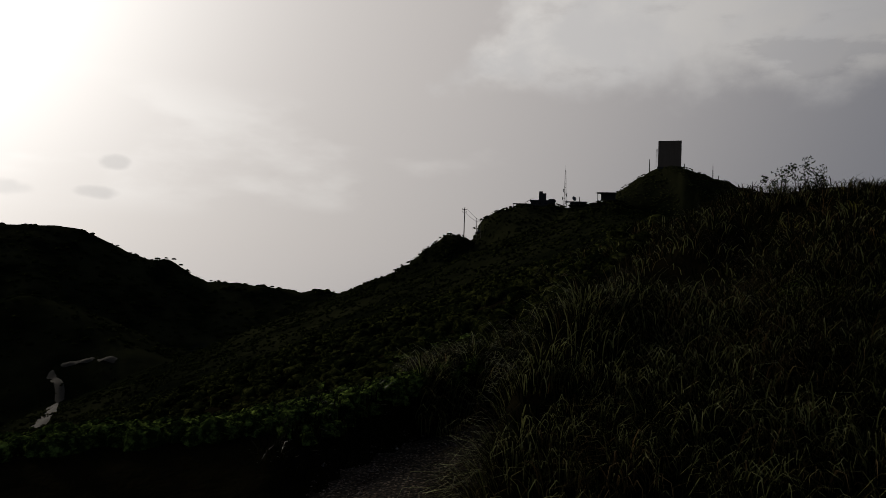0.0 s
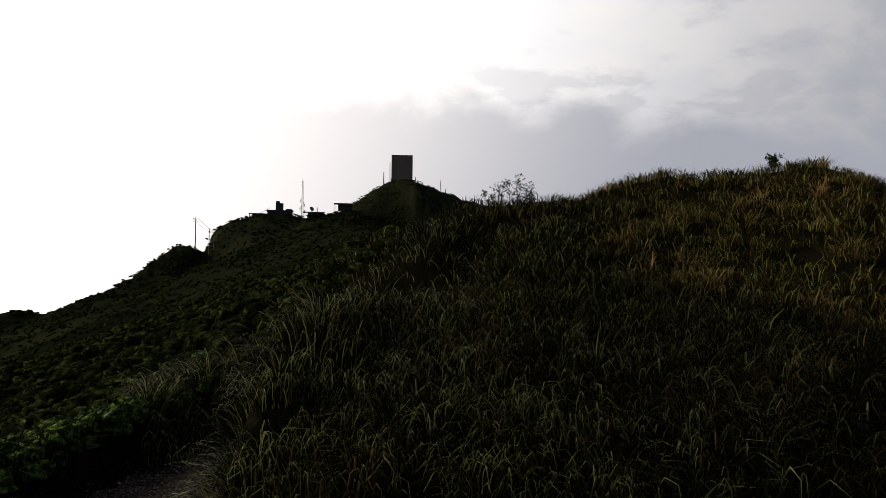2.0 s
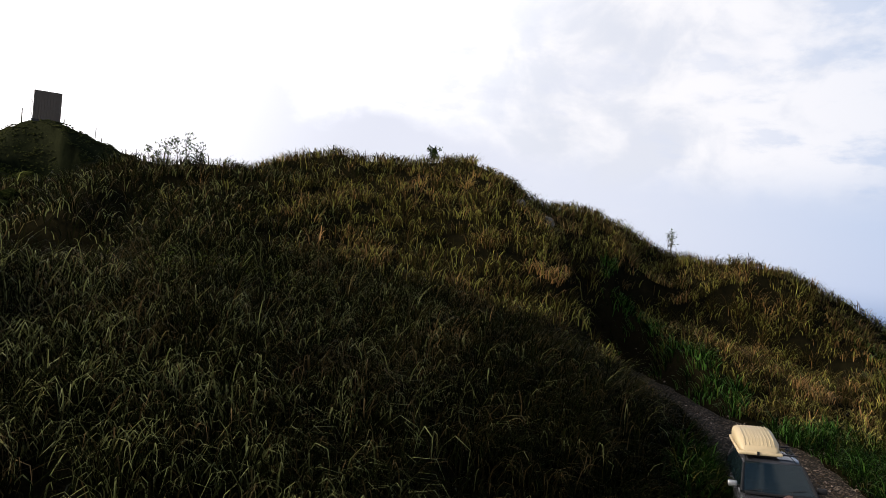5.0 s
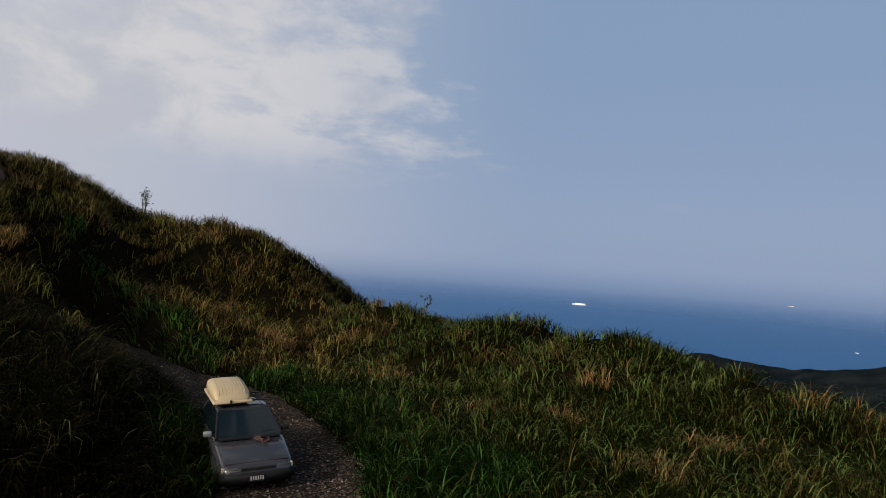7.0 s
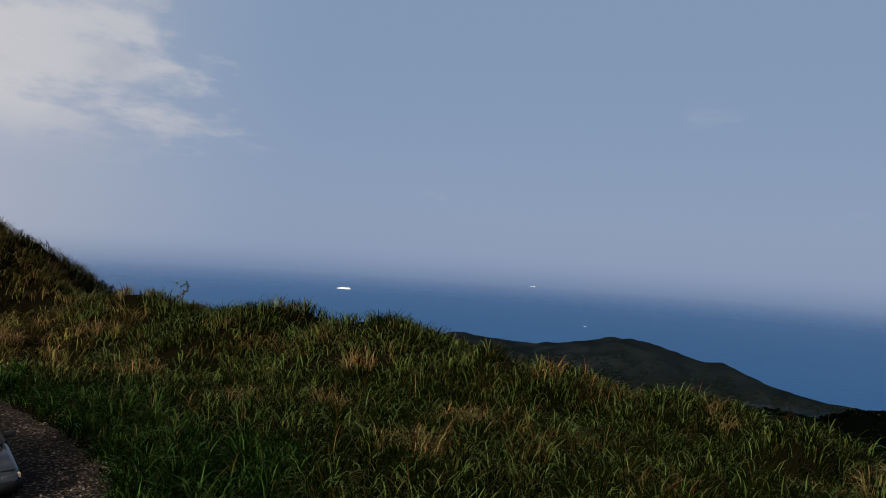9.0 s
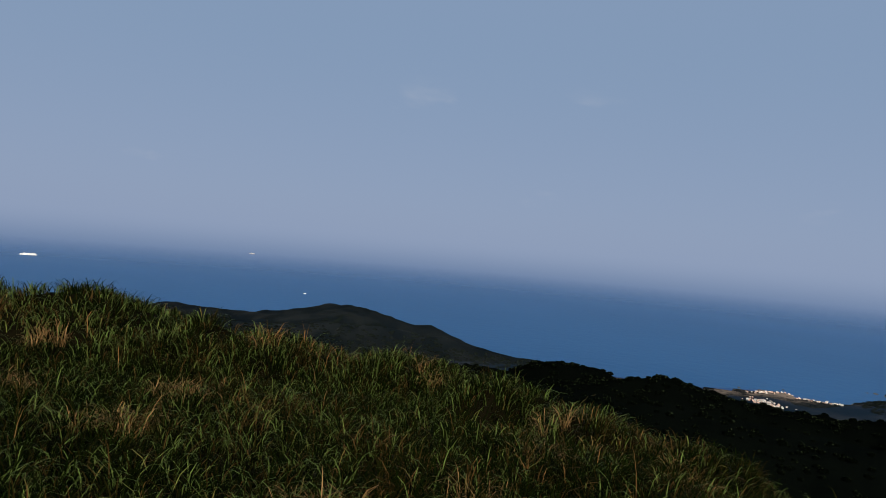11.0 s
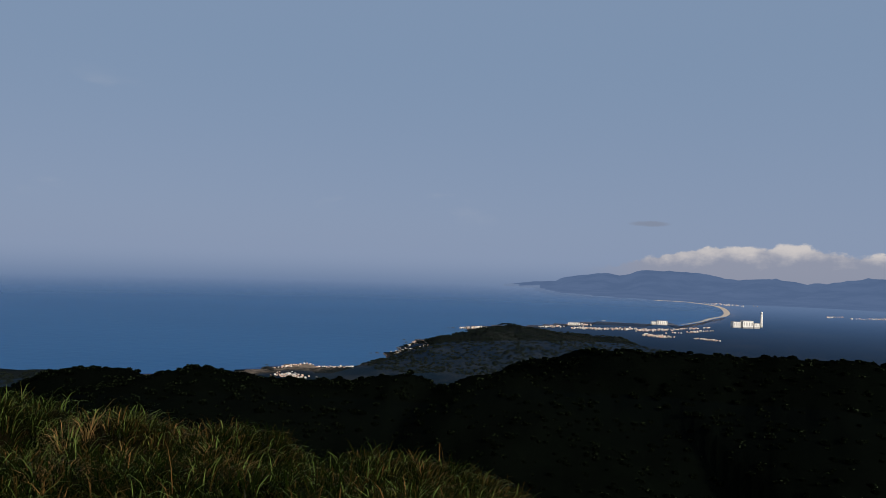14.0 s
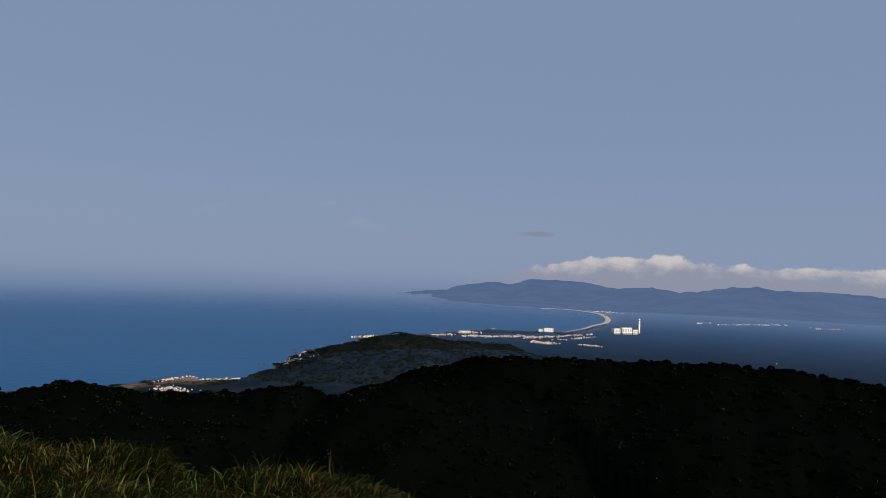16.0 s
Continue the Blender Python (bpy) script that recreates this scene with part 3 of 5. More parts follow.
def blades(name, mat, root, count, length, width, segs, dryness, spread, seed, label, droop=1.0, fresh=0.42, fall=0.9, loose=1.0):
    """Arching blades in tussocks. root: n x 2 tussock centres; the other values: one for each tussock or for all."""
    rng = np.random.RandomState(seed)
    n = len(root) * count
    rep = lambda v: np.repeat(np.broadcast_to(v, len(root)), count)
    turn = rng.uniform(0, 2 * np.pi, n)
    out = np.sqrt(rng.uniform(0, 1, n)) * rep(spread)
    x, y = np.repeat(root[:, 0], count) + np.cos(turn) * out, np.repeat(root[:, 1], count) + np.sin(turn) * out
    z = ground(x, y) - 0.03
    e = 0.5
    gx, gy = (ground(x + e, y) - z) / e, (ground(x, y + e) - z) / e
    turn = turn + rng.normal(0, 0.7, n)
    lx, ly = loose * np.cos(turn) - fall * np.clip(gx, -1, 1), loose * np.sin(turn) - fall * np.clip(gy, -1, 1)
    size = np.maximum(np.hypot(lx, ly), 1e-6)
    lx, ly = lx / size, ly / size
    long = rep(length * rng.uniform(0.7, 1.25, len(root))) * rng.uniform(0.6, 1.2, n)
    lean = np.clip(rng.normal(0.85, 0.25, n), 0.5, 1.4) * droop
    wide = rep(width) * rng.uniform(0.7, 1.3, n)
    px, py, pz = x.copy(), y.copy(), z.copy()
    tilt = lean * 0.32
    rows = []
    for k in range(segs + 1):
        u = k / segs
        w = wide * (1 - u) ** 0.7 * (0.7 + 0.6 * min(1, u * 3)) if k < segs else None
        if w is None:
            rows.append(np.stack([px, py, pz], 1)[:, None])
        else:
            sx, sy = -ly * w * 0.5, lx * w * 0.5
            rows.append(np.stack([np.stack([px - sx, py - sy, pz], 1), np.stack([px + sx, py + sy, pz], 1)], 1))
        step = long / segs
        px, py, pz = px + lx * np.sin(tilt) * step, py + ly * np.sin(tilt) * step, pz + np.cos(tilt) * step
        tilt = tilt + lean * 3.4 * (2 * k + 2) / (segs * (segs + 1))
    per = 2 * segs + 1
    co = np.concatenate(rows, 1).reshape(-1, 3)
    quads = [(2 * k, 2 * k + 1, 2 * k + 3, 2 * k + 2) for k in range(segs - 1)]
    loops = np.concatenate([np.array(quads, int).ravel(), [2 * segs - 2, 2 * segs - 1, 2 * segs]]).astype(np.int64)
    all_loops = (np.arange(n)[:, None] * per + loops).ravel()
    sizes = np.tile([4] * (segs - 1) + [3], n)
    me = bpy.data.meshes.new(name)
    me.vertices.add(len(co))
    me.vertices.foreach_set("co", co.astype(np.float32).ravel())
    me.loops.add(len(all_loops))
    me.loops.foreach_set("vertex_index", all_loops.astype(np.int32))
    me.polygons.add(len(sizes))
    me.polygons.foreach_set("loop_start", np.concatenate([[0], np.cumsum(sizes)[:-1]]).astype(np.int32))
    me.update(calc_edges=True)
    me.shade_smooth()
    dry = np.clip(rep(dryness) + rng.normal(0, 0.2, n), 0, 1) ** 1.7 * np.where(rng.uniform(0, 1, n) < 0.45, 1.0, 0.15)
    # most blades near black, few bright: glints over shaded gaps put into colour
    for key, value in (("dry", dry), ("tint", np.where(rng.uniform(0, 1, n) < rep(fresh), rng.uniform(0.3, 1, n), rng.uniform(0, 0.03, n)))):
        me.attributes.new(key, "FLOAT", "POINT").data.foreach_set("value", np.repeat(value, per).astype(np.float32))
    me.materials.append(mat)
    return tagged(new(name, me), label, "grass", kind="stuff")


def tussocks(seed, r0, r1, az0, az1, per_m2, clear=0.3):
    """Random places in a ring sector, off the road."""
    rng = np.random.RandomState(seed)
    area = abs(radians(az1 - az0)) / 2 * (r1**2 - r0**2)
    n = int(area * per_m2)
    r, a = np.sqrt(rng.uniform(r0**2, r1**2, n)), np.radians(rng.uniform(az0, az1, n))
    p = np.stack([-np.sin(a) * r, np.cos(a) * r], 1)
    d, _ = along(p[:, 0], p[:, 1], ROAD_LINE)
    return p[d > ROAD_HALF + clear]


def dryness(p):
    south = np.clip((-8 - p[:, 1]) / 8, 0, 1) * np.clip((14 - p[:, 0]) / 10, 0, 1)
    return np.clip(-0.12 + 0.35 * south + 0.65 * lumps(p[:, 0], p[:, 1], 9, 11) + 0.75 * lumps(p[:, 0], p[:, 1], 2.5, 12), 0, 1)



def mound_side(p):
    """True on the inner side of the track, where the shaded mound stands."""
    bend = np.array([(-5, 16), (0, 10.5), (4.2, 7.4), (7.4, 5.2), (11.1, 3.2), (15.2, 3.0), (18.6, 4.0), (23.1, 6.6), (26.4, 10.7), (32.1, 16.3), (36.5, 21.5), (60, 48)])
    return p[:, 1] > np.interp(p[:, 0], bend[:, 0], bend[:, 1])


def lush(p):
    """True on the green verge across the track from the mound."""
    d, _ = along(p[:, 0], p[:, 1], ROAD_LINE)
    return (d < np.where(p[:, 0] > 28, 3.2, 5.0) + 1.4 * lumps(p[:, 0], p[:, 1], 8, 14)) & (p[:, 0] > 13) & ~mound_side(p)


def share(p, base):
    """Share of bright blades in each tussock, in patches; the rest carry painted shade."""
    return np.clip(base * (1 + 0.7 * lumps(p[:, 0], p[:, 1], 3.0, 15)), 0.03, 0.8)


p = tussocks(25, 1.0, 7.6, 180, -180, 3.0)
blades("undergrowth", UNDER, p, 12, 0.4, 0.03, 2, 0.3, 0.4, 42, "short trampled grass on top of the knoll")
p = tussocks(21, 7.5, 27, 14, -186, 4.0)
blades("undergrowth", UNDER, p, 9, 0.55, 0.045, 2, dryness(p), 0.42, 31, "dense lower grass, near black for the shade between blades")
p = tussocks(23, 8, 27, 2, -186, 4.2, 0.1)
green = lush(p)
mound = mound_side(p)
some = mound & ~green
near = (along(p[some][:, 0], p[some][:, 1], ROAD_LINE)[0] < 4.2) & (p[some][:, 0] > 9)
# bright blades thinned towards track and car: the mound's shade, in colour
blades("grass", PALE, p[some], 38, np.where(near, 0.65, 1.4), 0.028, 4, dryness(p[some]) * 0.3, 0.36, 33, "long drooping pale grass on the mound, shade put into its tones", 1.25,
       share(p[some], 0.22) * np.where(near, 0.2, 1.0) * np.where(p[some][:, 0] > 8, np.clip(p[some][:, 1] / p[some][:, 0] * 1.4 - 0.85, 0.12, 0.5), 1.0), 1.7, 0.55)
some = ~mound & ~green
blades("grass", GRASS, p[some], 36, 0.95, 0.031, 4, dryness(p[some]) * 0.35, 0.36, 40, "long yellow-green silver grass with dry tips on the bank", 1.1, share(p[some], 0.165) * np.where((p[some][:, 0] < 13) & (p[some][:, 1] < -9), 0.55, 1.1))
blades("verge_grass", LUSH, p[green], 36, 0.85, 0.031, 4, dryness(p[green]) * 0.3, 0.36, 34, "fresh green grass along the track", 1.1, share(p[green], 0.20))
p = tussocks(22, 27, 64, -8, -160, 2.1)
green = lush(p)
brown = p[:, 1] > (0.14 + 0.1 * lumps(p[:, 0], p[:, 1], 6, 16)) * p[:, 0]
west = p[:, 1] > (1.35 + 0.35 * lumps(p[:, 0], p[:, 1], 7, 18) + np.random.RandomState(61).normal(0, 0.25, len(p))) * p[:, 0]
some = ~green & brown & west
# fewer bright blades keep the west flank darker
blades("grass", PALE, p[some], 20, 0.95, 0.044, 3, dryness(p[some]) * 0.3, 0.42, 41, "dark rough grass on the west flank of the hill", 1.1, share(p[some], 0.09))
some = ~green & brown & ~west
blades("grass", HILL, p[some], 20, 1.0, 0.040, 3, dryness(p[some]) * 0.8 + 0.15, 0.42, 32, "tall grass turning brown over the hillside", 1.2, share(p[some], 0.22))
some = ~green & ~brown
blades("grass", GRASS, p[some], 22, 1.0, 0.040, 4, dryness(p[some]) * 0.7, 0.46, 38, "tall yellow-green grass along the crest", 1.2, share(p[some], 0.26))
blades("verge_grass", LUSH, p[green], 24, 0.9, 0.050, 3, dryness(p[green]) * 0.4, 0.45, 35, "fresh green grass along the far verge")
p = tussocks(26, 18, 28, -30, -66, 1.8)
p = p[mound_side(p) & (np.hypot(p[:, 0], p[:, 1]) + 6 * lumps(p[:, 0], p[:, 1], 5, 17) > 24)]
blades("grass", HILL, p, 18, 1.0, 0.030, 4, dryness(p) * 0.6 + 0.05, 0.4, 43, "brown tufts spreading down the mound", 1.1, share(p, 0.12))
stalks = tussocks(24, 12, 30, -100, -182, 0.10)
blades("seed_stalks", GRASS, stalks, 2, 1.25, 0.020, 4, 0.9, 0.2, 37, "a few tall dry seed stalks above the grass", 0.35)
# single tufts gone dry and brown
TUFTS = [(24.5, -1.4), (23.1, -4.5), (18.4, -5.4), (17.9, -6.2), (20.2, -8.7), (18.9, -16.8), (14.5, -17.9), (9.4, -18.9), (9.9, -10.1), (21.0, -8.1),
         (11.1, -7.2), (15.7, 13.8), (38.5, 5.0), (42.6, 12.7), (11.5, -14.1), (9.6, -17.9), (11.8, -17.4), (27, -6), (30, 2), (34, 8)]
rng = np.random.RandomState(57)
p = np.concatenate([np.array(c) + rng.normal(0, 0.38, (9, 2)) for c in TUFTS])
blades("dry_grass", STRAW, p, 16, 0.95, 0.024, 4, 0.95, 0.20, 58, "tufts of dry reddish-brown grass among the green", 1.15, 0.6)
# the verge grows over the flank of the parked car
CAR_XY, CAR_TURN = (16.79, 4.58), 26.0
rng = np.random.RandomState(39)
u, v = rng.uniform(-2.5, 1.9, 46), rng.uniform(1.05, 1.9, 46)
c, d = math.cos(radians(CAR_TURN)), math.sin(radians(CAR_TURN))
corner = np.stack([CAR_XY[0] + u * c - v * d, CAR_XY[1] + u * d + v * c], 1)
# few bright blades: the shade left of the car is in the colour
blades("verge_grass", LUSH, corner, 30, 0.9, 0.034, 4, 0.1, 0.28, 36, "grass tufts growing against the parked car", 0.9, 0.07)


def clumps(name, mat, xy, size, flat, seed, label, category, leaves=8, fine=1.0, solid=True):
    """Bushes or tree crowns: lumpy domes roughened by many leaf sprays, joined into one mesh."""
    rng = np.random.RandomState(seed)
    n, base = len(xy), ground(xy[:, 0], xy[:, 1])
    # domes: two rings of seven and a top
    k = np.arange(7) * 2 * np.pi / 7
    turn = rng.uniform(0, 6.28, (n, 1))
    shape = []
    for ring, up in ((1.0, -0.25), (0.78, 0.62)):
        far = ring * rng.uniform(0.7, 1.2, (n, 7)) * size[:, None]
        shape.append(np.stack([xy[:, :1] + np.cos(k + turn + up) * far, xy[:, 1:] + np.sin(k + turn + up) * far,
                               base[:, None] + up * rng.uniform(0.75, 1.25, (n, 7)) * size[:, None] * flat], -1))
    shape.append(np.concatenate([xy + rng.normal(0, 0.15, (n, 2)) * size[:, None], (base + size * flat * rng.uniform(0.85, 1.15, n))[:, None]], 1)[:, None])
    domes = np.concatenate(shape, 1).reshape(-1, 3)
    quads = np.array([(a, (a + 1) % 7, 7 + (a + 1) % 7, 7 + a) for a in range(7)])
    caps = np.array([(7 + a, 7 + (a + 1) % 7, 14) for a in range(7)])
    at = np.arange(n)[:, None, None] * 15
    quads, caps = (quads + at).reshape(-1, 4), (caps + at).reshape(-1, 3)
    # leaf sprays over the domes
    m = n * leaves
    big = np.repeat(size, leaves)
    up, turn = rng.uniform(0.1, 1.0, m), rng.uniform(0, 2 * np.pi, m)
    ring = np.sqrt(1 - up**2) * rng.uniform(0.85, 1.05, m)
    centre = np.stack([np.repeat(xy[:, 0], leaves) + np.cos(turn) * ring * big, np.repeat(xy[:, 1], leaves) + np.sin(turn) * ring * big,
                       np.repeat(base, leaves) + up * rng.uniform(0.9, 1.08, m) * big * flat], 1)
    a, b = rng.normal(0, 1, (m, 3)), rng.normal(0, 1, (m, 3))
    a[:, 2] *= 0.6
    a /= np.linalg.norm(a, axis=1)[:, None]
    b -= (b * a).sum(1)[:, None] * a
    b /= np.linalg.norm(b, axis=1)[:, None]
    half = (big * rng.uniform(0.10, 0.22, m) * fine)[:, None]
    spray = np.stack([centre - a * half, centre - b * half * 0.6, centre + a * half, centre + b * half * 0.6], 1).reshape(-1, 3)
    if not solid:
        domes, quads, caps = domes[:0], quads[:0], caps[:0]
    co = np.concatenate([domes, spray])
    loops = np.concatenate([quads.ravel(), caps.ravel(), len(domes) + np.arange(m * 4)])
    sizes = np.concatenate([np.full(len(quads), 4), np.full(len(caps), 3), np.full(m, 4)])
    me = bpy.data.meshes.new(name)
    me.vertices.add(len(co))
    me.vertices.foreach_set("co", co.astype(np.float32).ravel())
    me.loops.add(len(loops))
    me.loops.foreach_set("vertex_index", loops.astype(np.int32))
    me.polygons.add(len(sizes))
    me.polygons.foreach_set("loop_start", np.concatenate([[0], np.cumsum(sizes)[:-1]]).astype(np.int32))
    me.update(calc_edges=True)
    me.shade_smooth()
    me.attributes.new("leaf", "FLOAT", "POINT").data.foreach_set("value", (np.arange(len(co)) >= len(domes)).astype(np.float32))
    me.materials.append(mat)
    return tagged(new(name, me), label, category, kind="stuff")


def sector(seed, n, r0, r1, az0, az1):
    rng = np.random.RandomState(seed)
    r, a = np.exp(rng.uniform(np.log(r0), np.log(r1), n)), np.radians(rng.uniform(az0, az1, n))
    return np.stack([-np.sin(a) * r, np.cos(a) * r], 1), r, rng


xy, r, rng = sector(41, 19000, 46, 430, 46, -36)
keep = (along(xy[:, 0], xy[:, 1], np.array(CRESTS["grass_hill"][2])[:, :2])[0] > 9) & (np.hypot(xy[:, 0] - 103, xy[:, 1] - 316) > 34)
clumps("shrubs", SHRUB, xy[keep], (np.clip(r * 0.0032, 0.4, 0.75) * rng.uniform(0.5, 1.4, len(r)))[keep], 0.65, 42,
       "low wind-trimmed shrubs covering the ridge below the radar", "shrub", 9)
xy, r, rng = sector(59, 9000, 225, 335, 40, -30)
keep = np.hypot(xy[:, 0] - 103, xy[:, 1] - 316) > 34
clumps("shrubs", SHRUB, xy[keep], rng.uniform(0.35, 0.8, len(r))[keep], 0.65, 60, "thick low scrub along the ridge crest", "shrub", 7)
xy, r, rng = sector(55, 5000, 278, 352, -9, -28)
keep = np.hypot(xy[:, 0] - 103, xy[:, 1] - 316) < 36
clumps("heath", HEATH, xy[keep], rng.uniform(0.25, 0.6, len(r))[keep], 0.6, 56, "short olive heath over the summit cone", "shrub", 5)
xy, r, rng = sector(49, 4200, 24, 120, 34, -24)
far = along(xy[:, 0], xy[:, 1], np.array(CRESTS["nose"][2])[:, :2])[0]
keep = (far > 4) & (xy[:, 0] < 0.42 * xy[:, 1] - 4) & (along(xy[:, 0], xy[:, 1], ROAD_LINE)[0] > 2.4)
clumps("shrubs", SHRUB, xy[keep], rng.uniform(0.3, 0.85, len(r))[keep], 0.8, 50, "low shrubs on the slope behind the track", "shrub", 12)
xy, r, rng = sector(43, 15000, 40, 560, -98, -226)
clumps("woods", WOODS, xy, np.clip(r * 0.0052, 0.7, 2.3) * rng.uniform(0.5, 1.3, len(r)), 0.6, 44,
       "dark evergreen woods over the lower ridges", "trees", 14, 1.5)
xy, r, rng = sector(45, 1500, 17.5, 36, 44, -3)
clear = along(xy[:, 0], xy[:, 1], ROAD_LINE)[0] > 2.4
clumps("shrubs", SCRUB, xy[clear], rng.uniform(0.2, 0.5, len(r))[clear], 0.9, 46, "low leafy scrub on the outer edge of the track", "shrub", 24)
xy, r, rng = sector(47, 3500, 460, 1400, 46, 0)
clumps("shrubs", SHRUB, xy, np.clip(r * 0.006, 2, 6) * rng.uniform(0.4, 1.1, len(r)), 0.5, 48, "distant scrub on the western mountains", "shrub", 4)

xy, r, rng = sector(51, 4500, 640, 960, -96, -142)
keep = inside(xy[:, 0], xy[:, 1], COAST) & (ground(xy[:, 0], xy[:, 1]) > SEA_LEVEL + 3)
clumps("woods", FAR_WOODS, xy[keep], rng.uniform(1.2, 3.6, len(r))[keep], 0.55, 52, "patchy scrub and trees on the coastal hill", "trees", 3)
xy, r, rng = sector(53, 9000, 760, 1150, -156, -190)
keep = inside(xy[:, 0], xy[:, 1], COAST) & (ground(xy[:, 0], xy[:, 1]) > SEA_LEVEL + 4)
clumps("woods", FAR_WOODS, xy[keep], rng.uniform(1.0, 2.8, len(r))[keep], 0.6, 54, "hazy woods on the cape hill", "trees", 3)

# ---------------------------------------------------------------- helpers for things
STEEL = plain("dull_steel", (0.10, 0.10, 0.10), 0.6, 0.4, 3.0)
RUST = plain("rusty_panel", (0.10, 0.075, 0.055), 0.85, 0.1, 0.8, 0.4)
CONCRETE = plain("weathered_concrete", (0.014, 0.014, 0.013), 0.9, 0.0, 0.9, 0.35)
TIMBER = plain("creosoted_timber", (0.045, 0.036, 0.028), 0.9, 0.0, 4.0)
WHITE = plain("white_render", (0.58, 0.57, 0.54), 0.8, 0.0, 0.2, 0.15)
PINK = plain("pink_render", (0.34, 0.24, 0.20), 0.8, 0.0, 0.2, 0.15)
GREY = plain("grey_roofing", (0.26, 0.25, 0.25), 0.85, 0.0, 0.2, 0.2)
REDROOF = plain("red_roofing", (0.34, 0.13, 0.09), 0.85, 0.0, 0.2, 0.2)
BARK = plain("bark", (0.06, 0.05, 0.04), 0.9, 0.0, 30.0)
STONE = plain("pale_stone", (0.075, 0.066, 0.055), 0.9, 0.0, 2.0, 0.45, 0.6)
LEAF = leaf_material("green_leaves", (0.018, 0.030, 0.008), (0.07, 0.10, 0.022))
WEED = leaf_material("yellow_green_leaves", (0.05, 0.065, 0.012), (0.20, 0.22, 0.05))
PAINT = plain("grey_car_paint", (0.024, 0.024, 0.028), 0.13, 0.0, 60.0, 0.10, 0.01, 0.5)
TRIM = plain("black_trim", (0.008, 0.008, 0.009), 0.6, 0.0, 60.0, 0.25, 0.15, 0.12)
RUBBER = plain("tyre_rubber", (0.015, 0.015, 0.016), 0.85, 0.0, 60.0)
ALLOY = plain("wheel_alloy", (0.35, 0.35, 0.36), 0.4, 0.8, 40.0)
BEIGE = plain("beige_plastic", (0.32, 0.25, 0.15), 0.5, 0.0, 8.0, 0.10, 0.05)
LAMP = plain("headlamp_lens", (0.07, 0.07, 0.07), 0.12, 0.5, 40.0, 0.1, 0.02)
PLATE = plain("pale_plate_marks", (0.22, 0.22, 0.22), 0.5, 0.0, 40.0, 0.05)
DEADLEAF = plain("brown_leaf", (0.045, 0.018, 0.014), 0.8, 0.0, 30.0, 0.4)


def glass_material():
    mat, n = material("car_glass")
    bsdf = n.add("ShaderNodeBsdfPrincipled", Roughness=0.03, IOR=1.45)
    n.put(bsdf.inputs["Base Color"], (0.006, 0.012, 0.015, 1))
    n.put(bsdf.inputs["Transmission Weight"], 0.5)
    finish(n, bsdf.outputs[0])
    return mat


GLASS = glass_material()


def part(name, bm, mat, parent, label="", smooth=False):
    """Links a bmesh as one mesh object, under a thing or part where one is given."""
    me = bpy.data.meshes.new(name)
    bmesh.ops.recalc_face_normals(bm, faces=bm.faces)
    bm.to_mesh(me)
    bm.free()
    me.materials.append(mat)
    if smooth:
        me.shade_smooth()
    ob = new(name, me)
    ob.parent = parent
    return tagged(ob, label)


def thing(name, m, label, category, group=""):
    ob = new(name)
    ob.matrix_world = m
    return tagged(ob, label, category, group)


def box(bm, at, size, bevel=0.0, turn=None):
    made = bmesh.ops.create_cube(bm, size=1.0)["verts"]
    m = Matrix.Translation(at) @ (turn or Matrix.Identity(4)) @ Matrix.Diagonal((*size, 1))
    bmesh.ops.transform(bm, matrix=m, verts=made)
    if bevel:
        edges = list({e for v in made for e in v.link_edges})
        bmesh.ops.bevel(bm, geom=edges, offset=bevel, segments=2, affect="EDGES", profile=0.6)
    return bm


def rod(bm, a, b, r0, r1=None, sides=7):
    a, b = Vector(a), Vector(b)
    m = Matrix.Translation((a + b) / 2) @ (b - a).to_track_quat("Z", "Y").to_matrix().to_4x4()
    bmesh.ops.create_cone(bm, cap_ends=True, segments=sides, radius1=r0, radius2=r0 if r1 is None else r1, depth=(b - a).length, matrix=m)
    return bm


def lathe(bm, profile, m, sides=20):
    """A turned body: profile of (radius, height) about the local z axis."""
    rings = [[bm.verts.new(m @ Vector((r * math.cos(2 * math.pi * k / sides), r * math.sin(2 * math.pi * k / sides), h))) for k in range(sides)] for r, h in profile]
    for p, q in zip(rings, rings[1:]):
        for k in range(sides):
            bm.faces.new((p[k], p[(k + 1) % sides], q[(k + 1) % sides], q[k]))
    bm.faces.new(rings[0])
    bm.faces.new(rings[-1])
    return bm


def loft(bm, sections, close=True):
    """Skins rows of points of equal length."""
    rows = [[bm.verts.new(p) for p in row] for row in sections]
    for p, q in zip(rows, rows[1:]):
        for k in range(len(p) - (0 if close else 1)):
            j = (k + 1) % len(p)
            bm.faces.new((p[k], p[j], q[j], q[k]))
    if close:
        bm.faces.new(rows[0])
        bm.faces.new(rows[-1])
    return bm


def stand(x, y, rz=0.0, sink=0.0):
    return pose(x, y, float(ground(x, y)) - sink, 0, 0, rz)


B = bmesh.new

# ---------------------------------------------------------------- the parked car


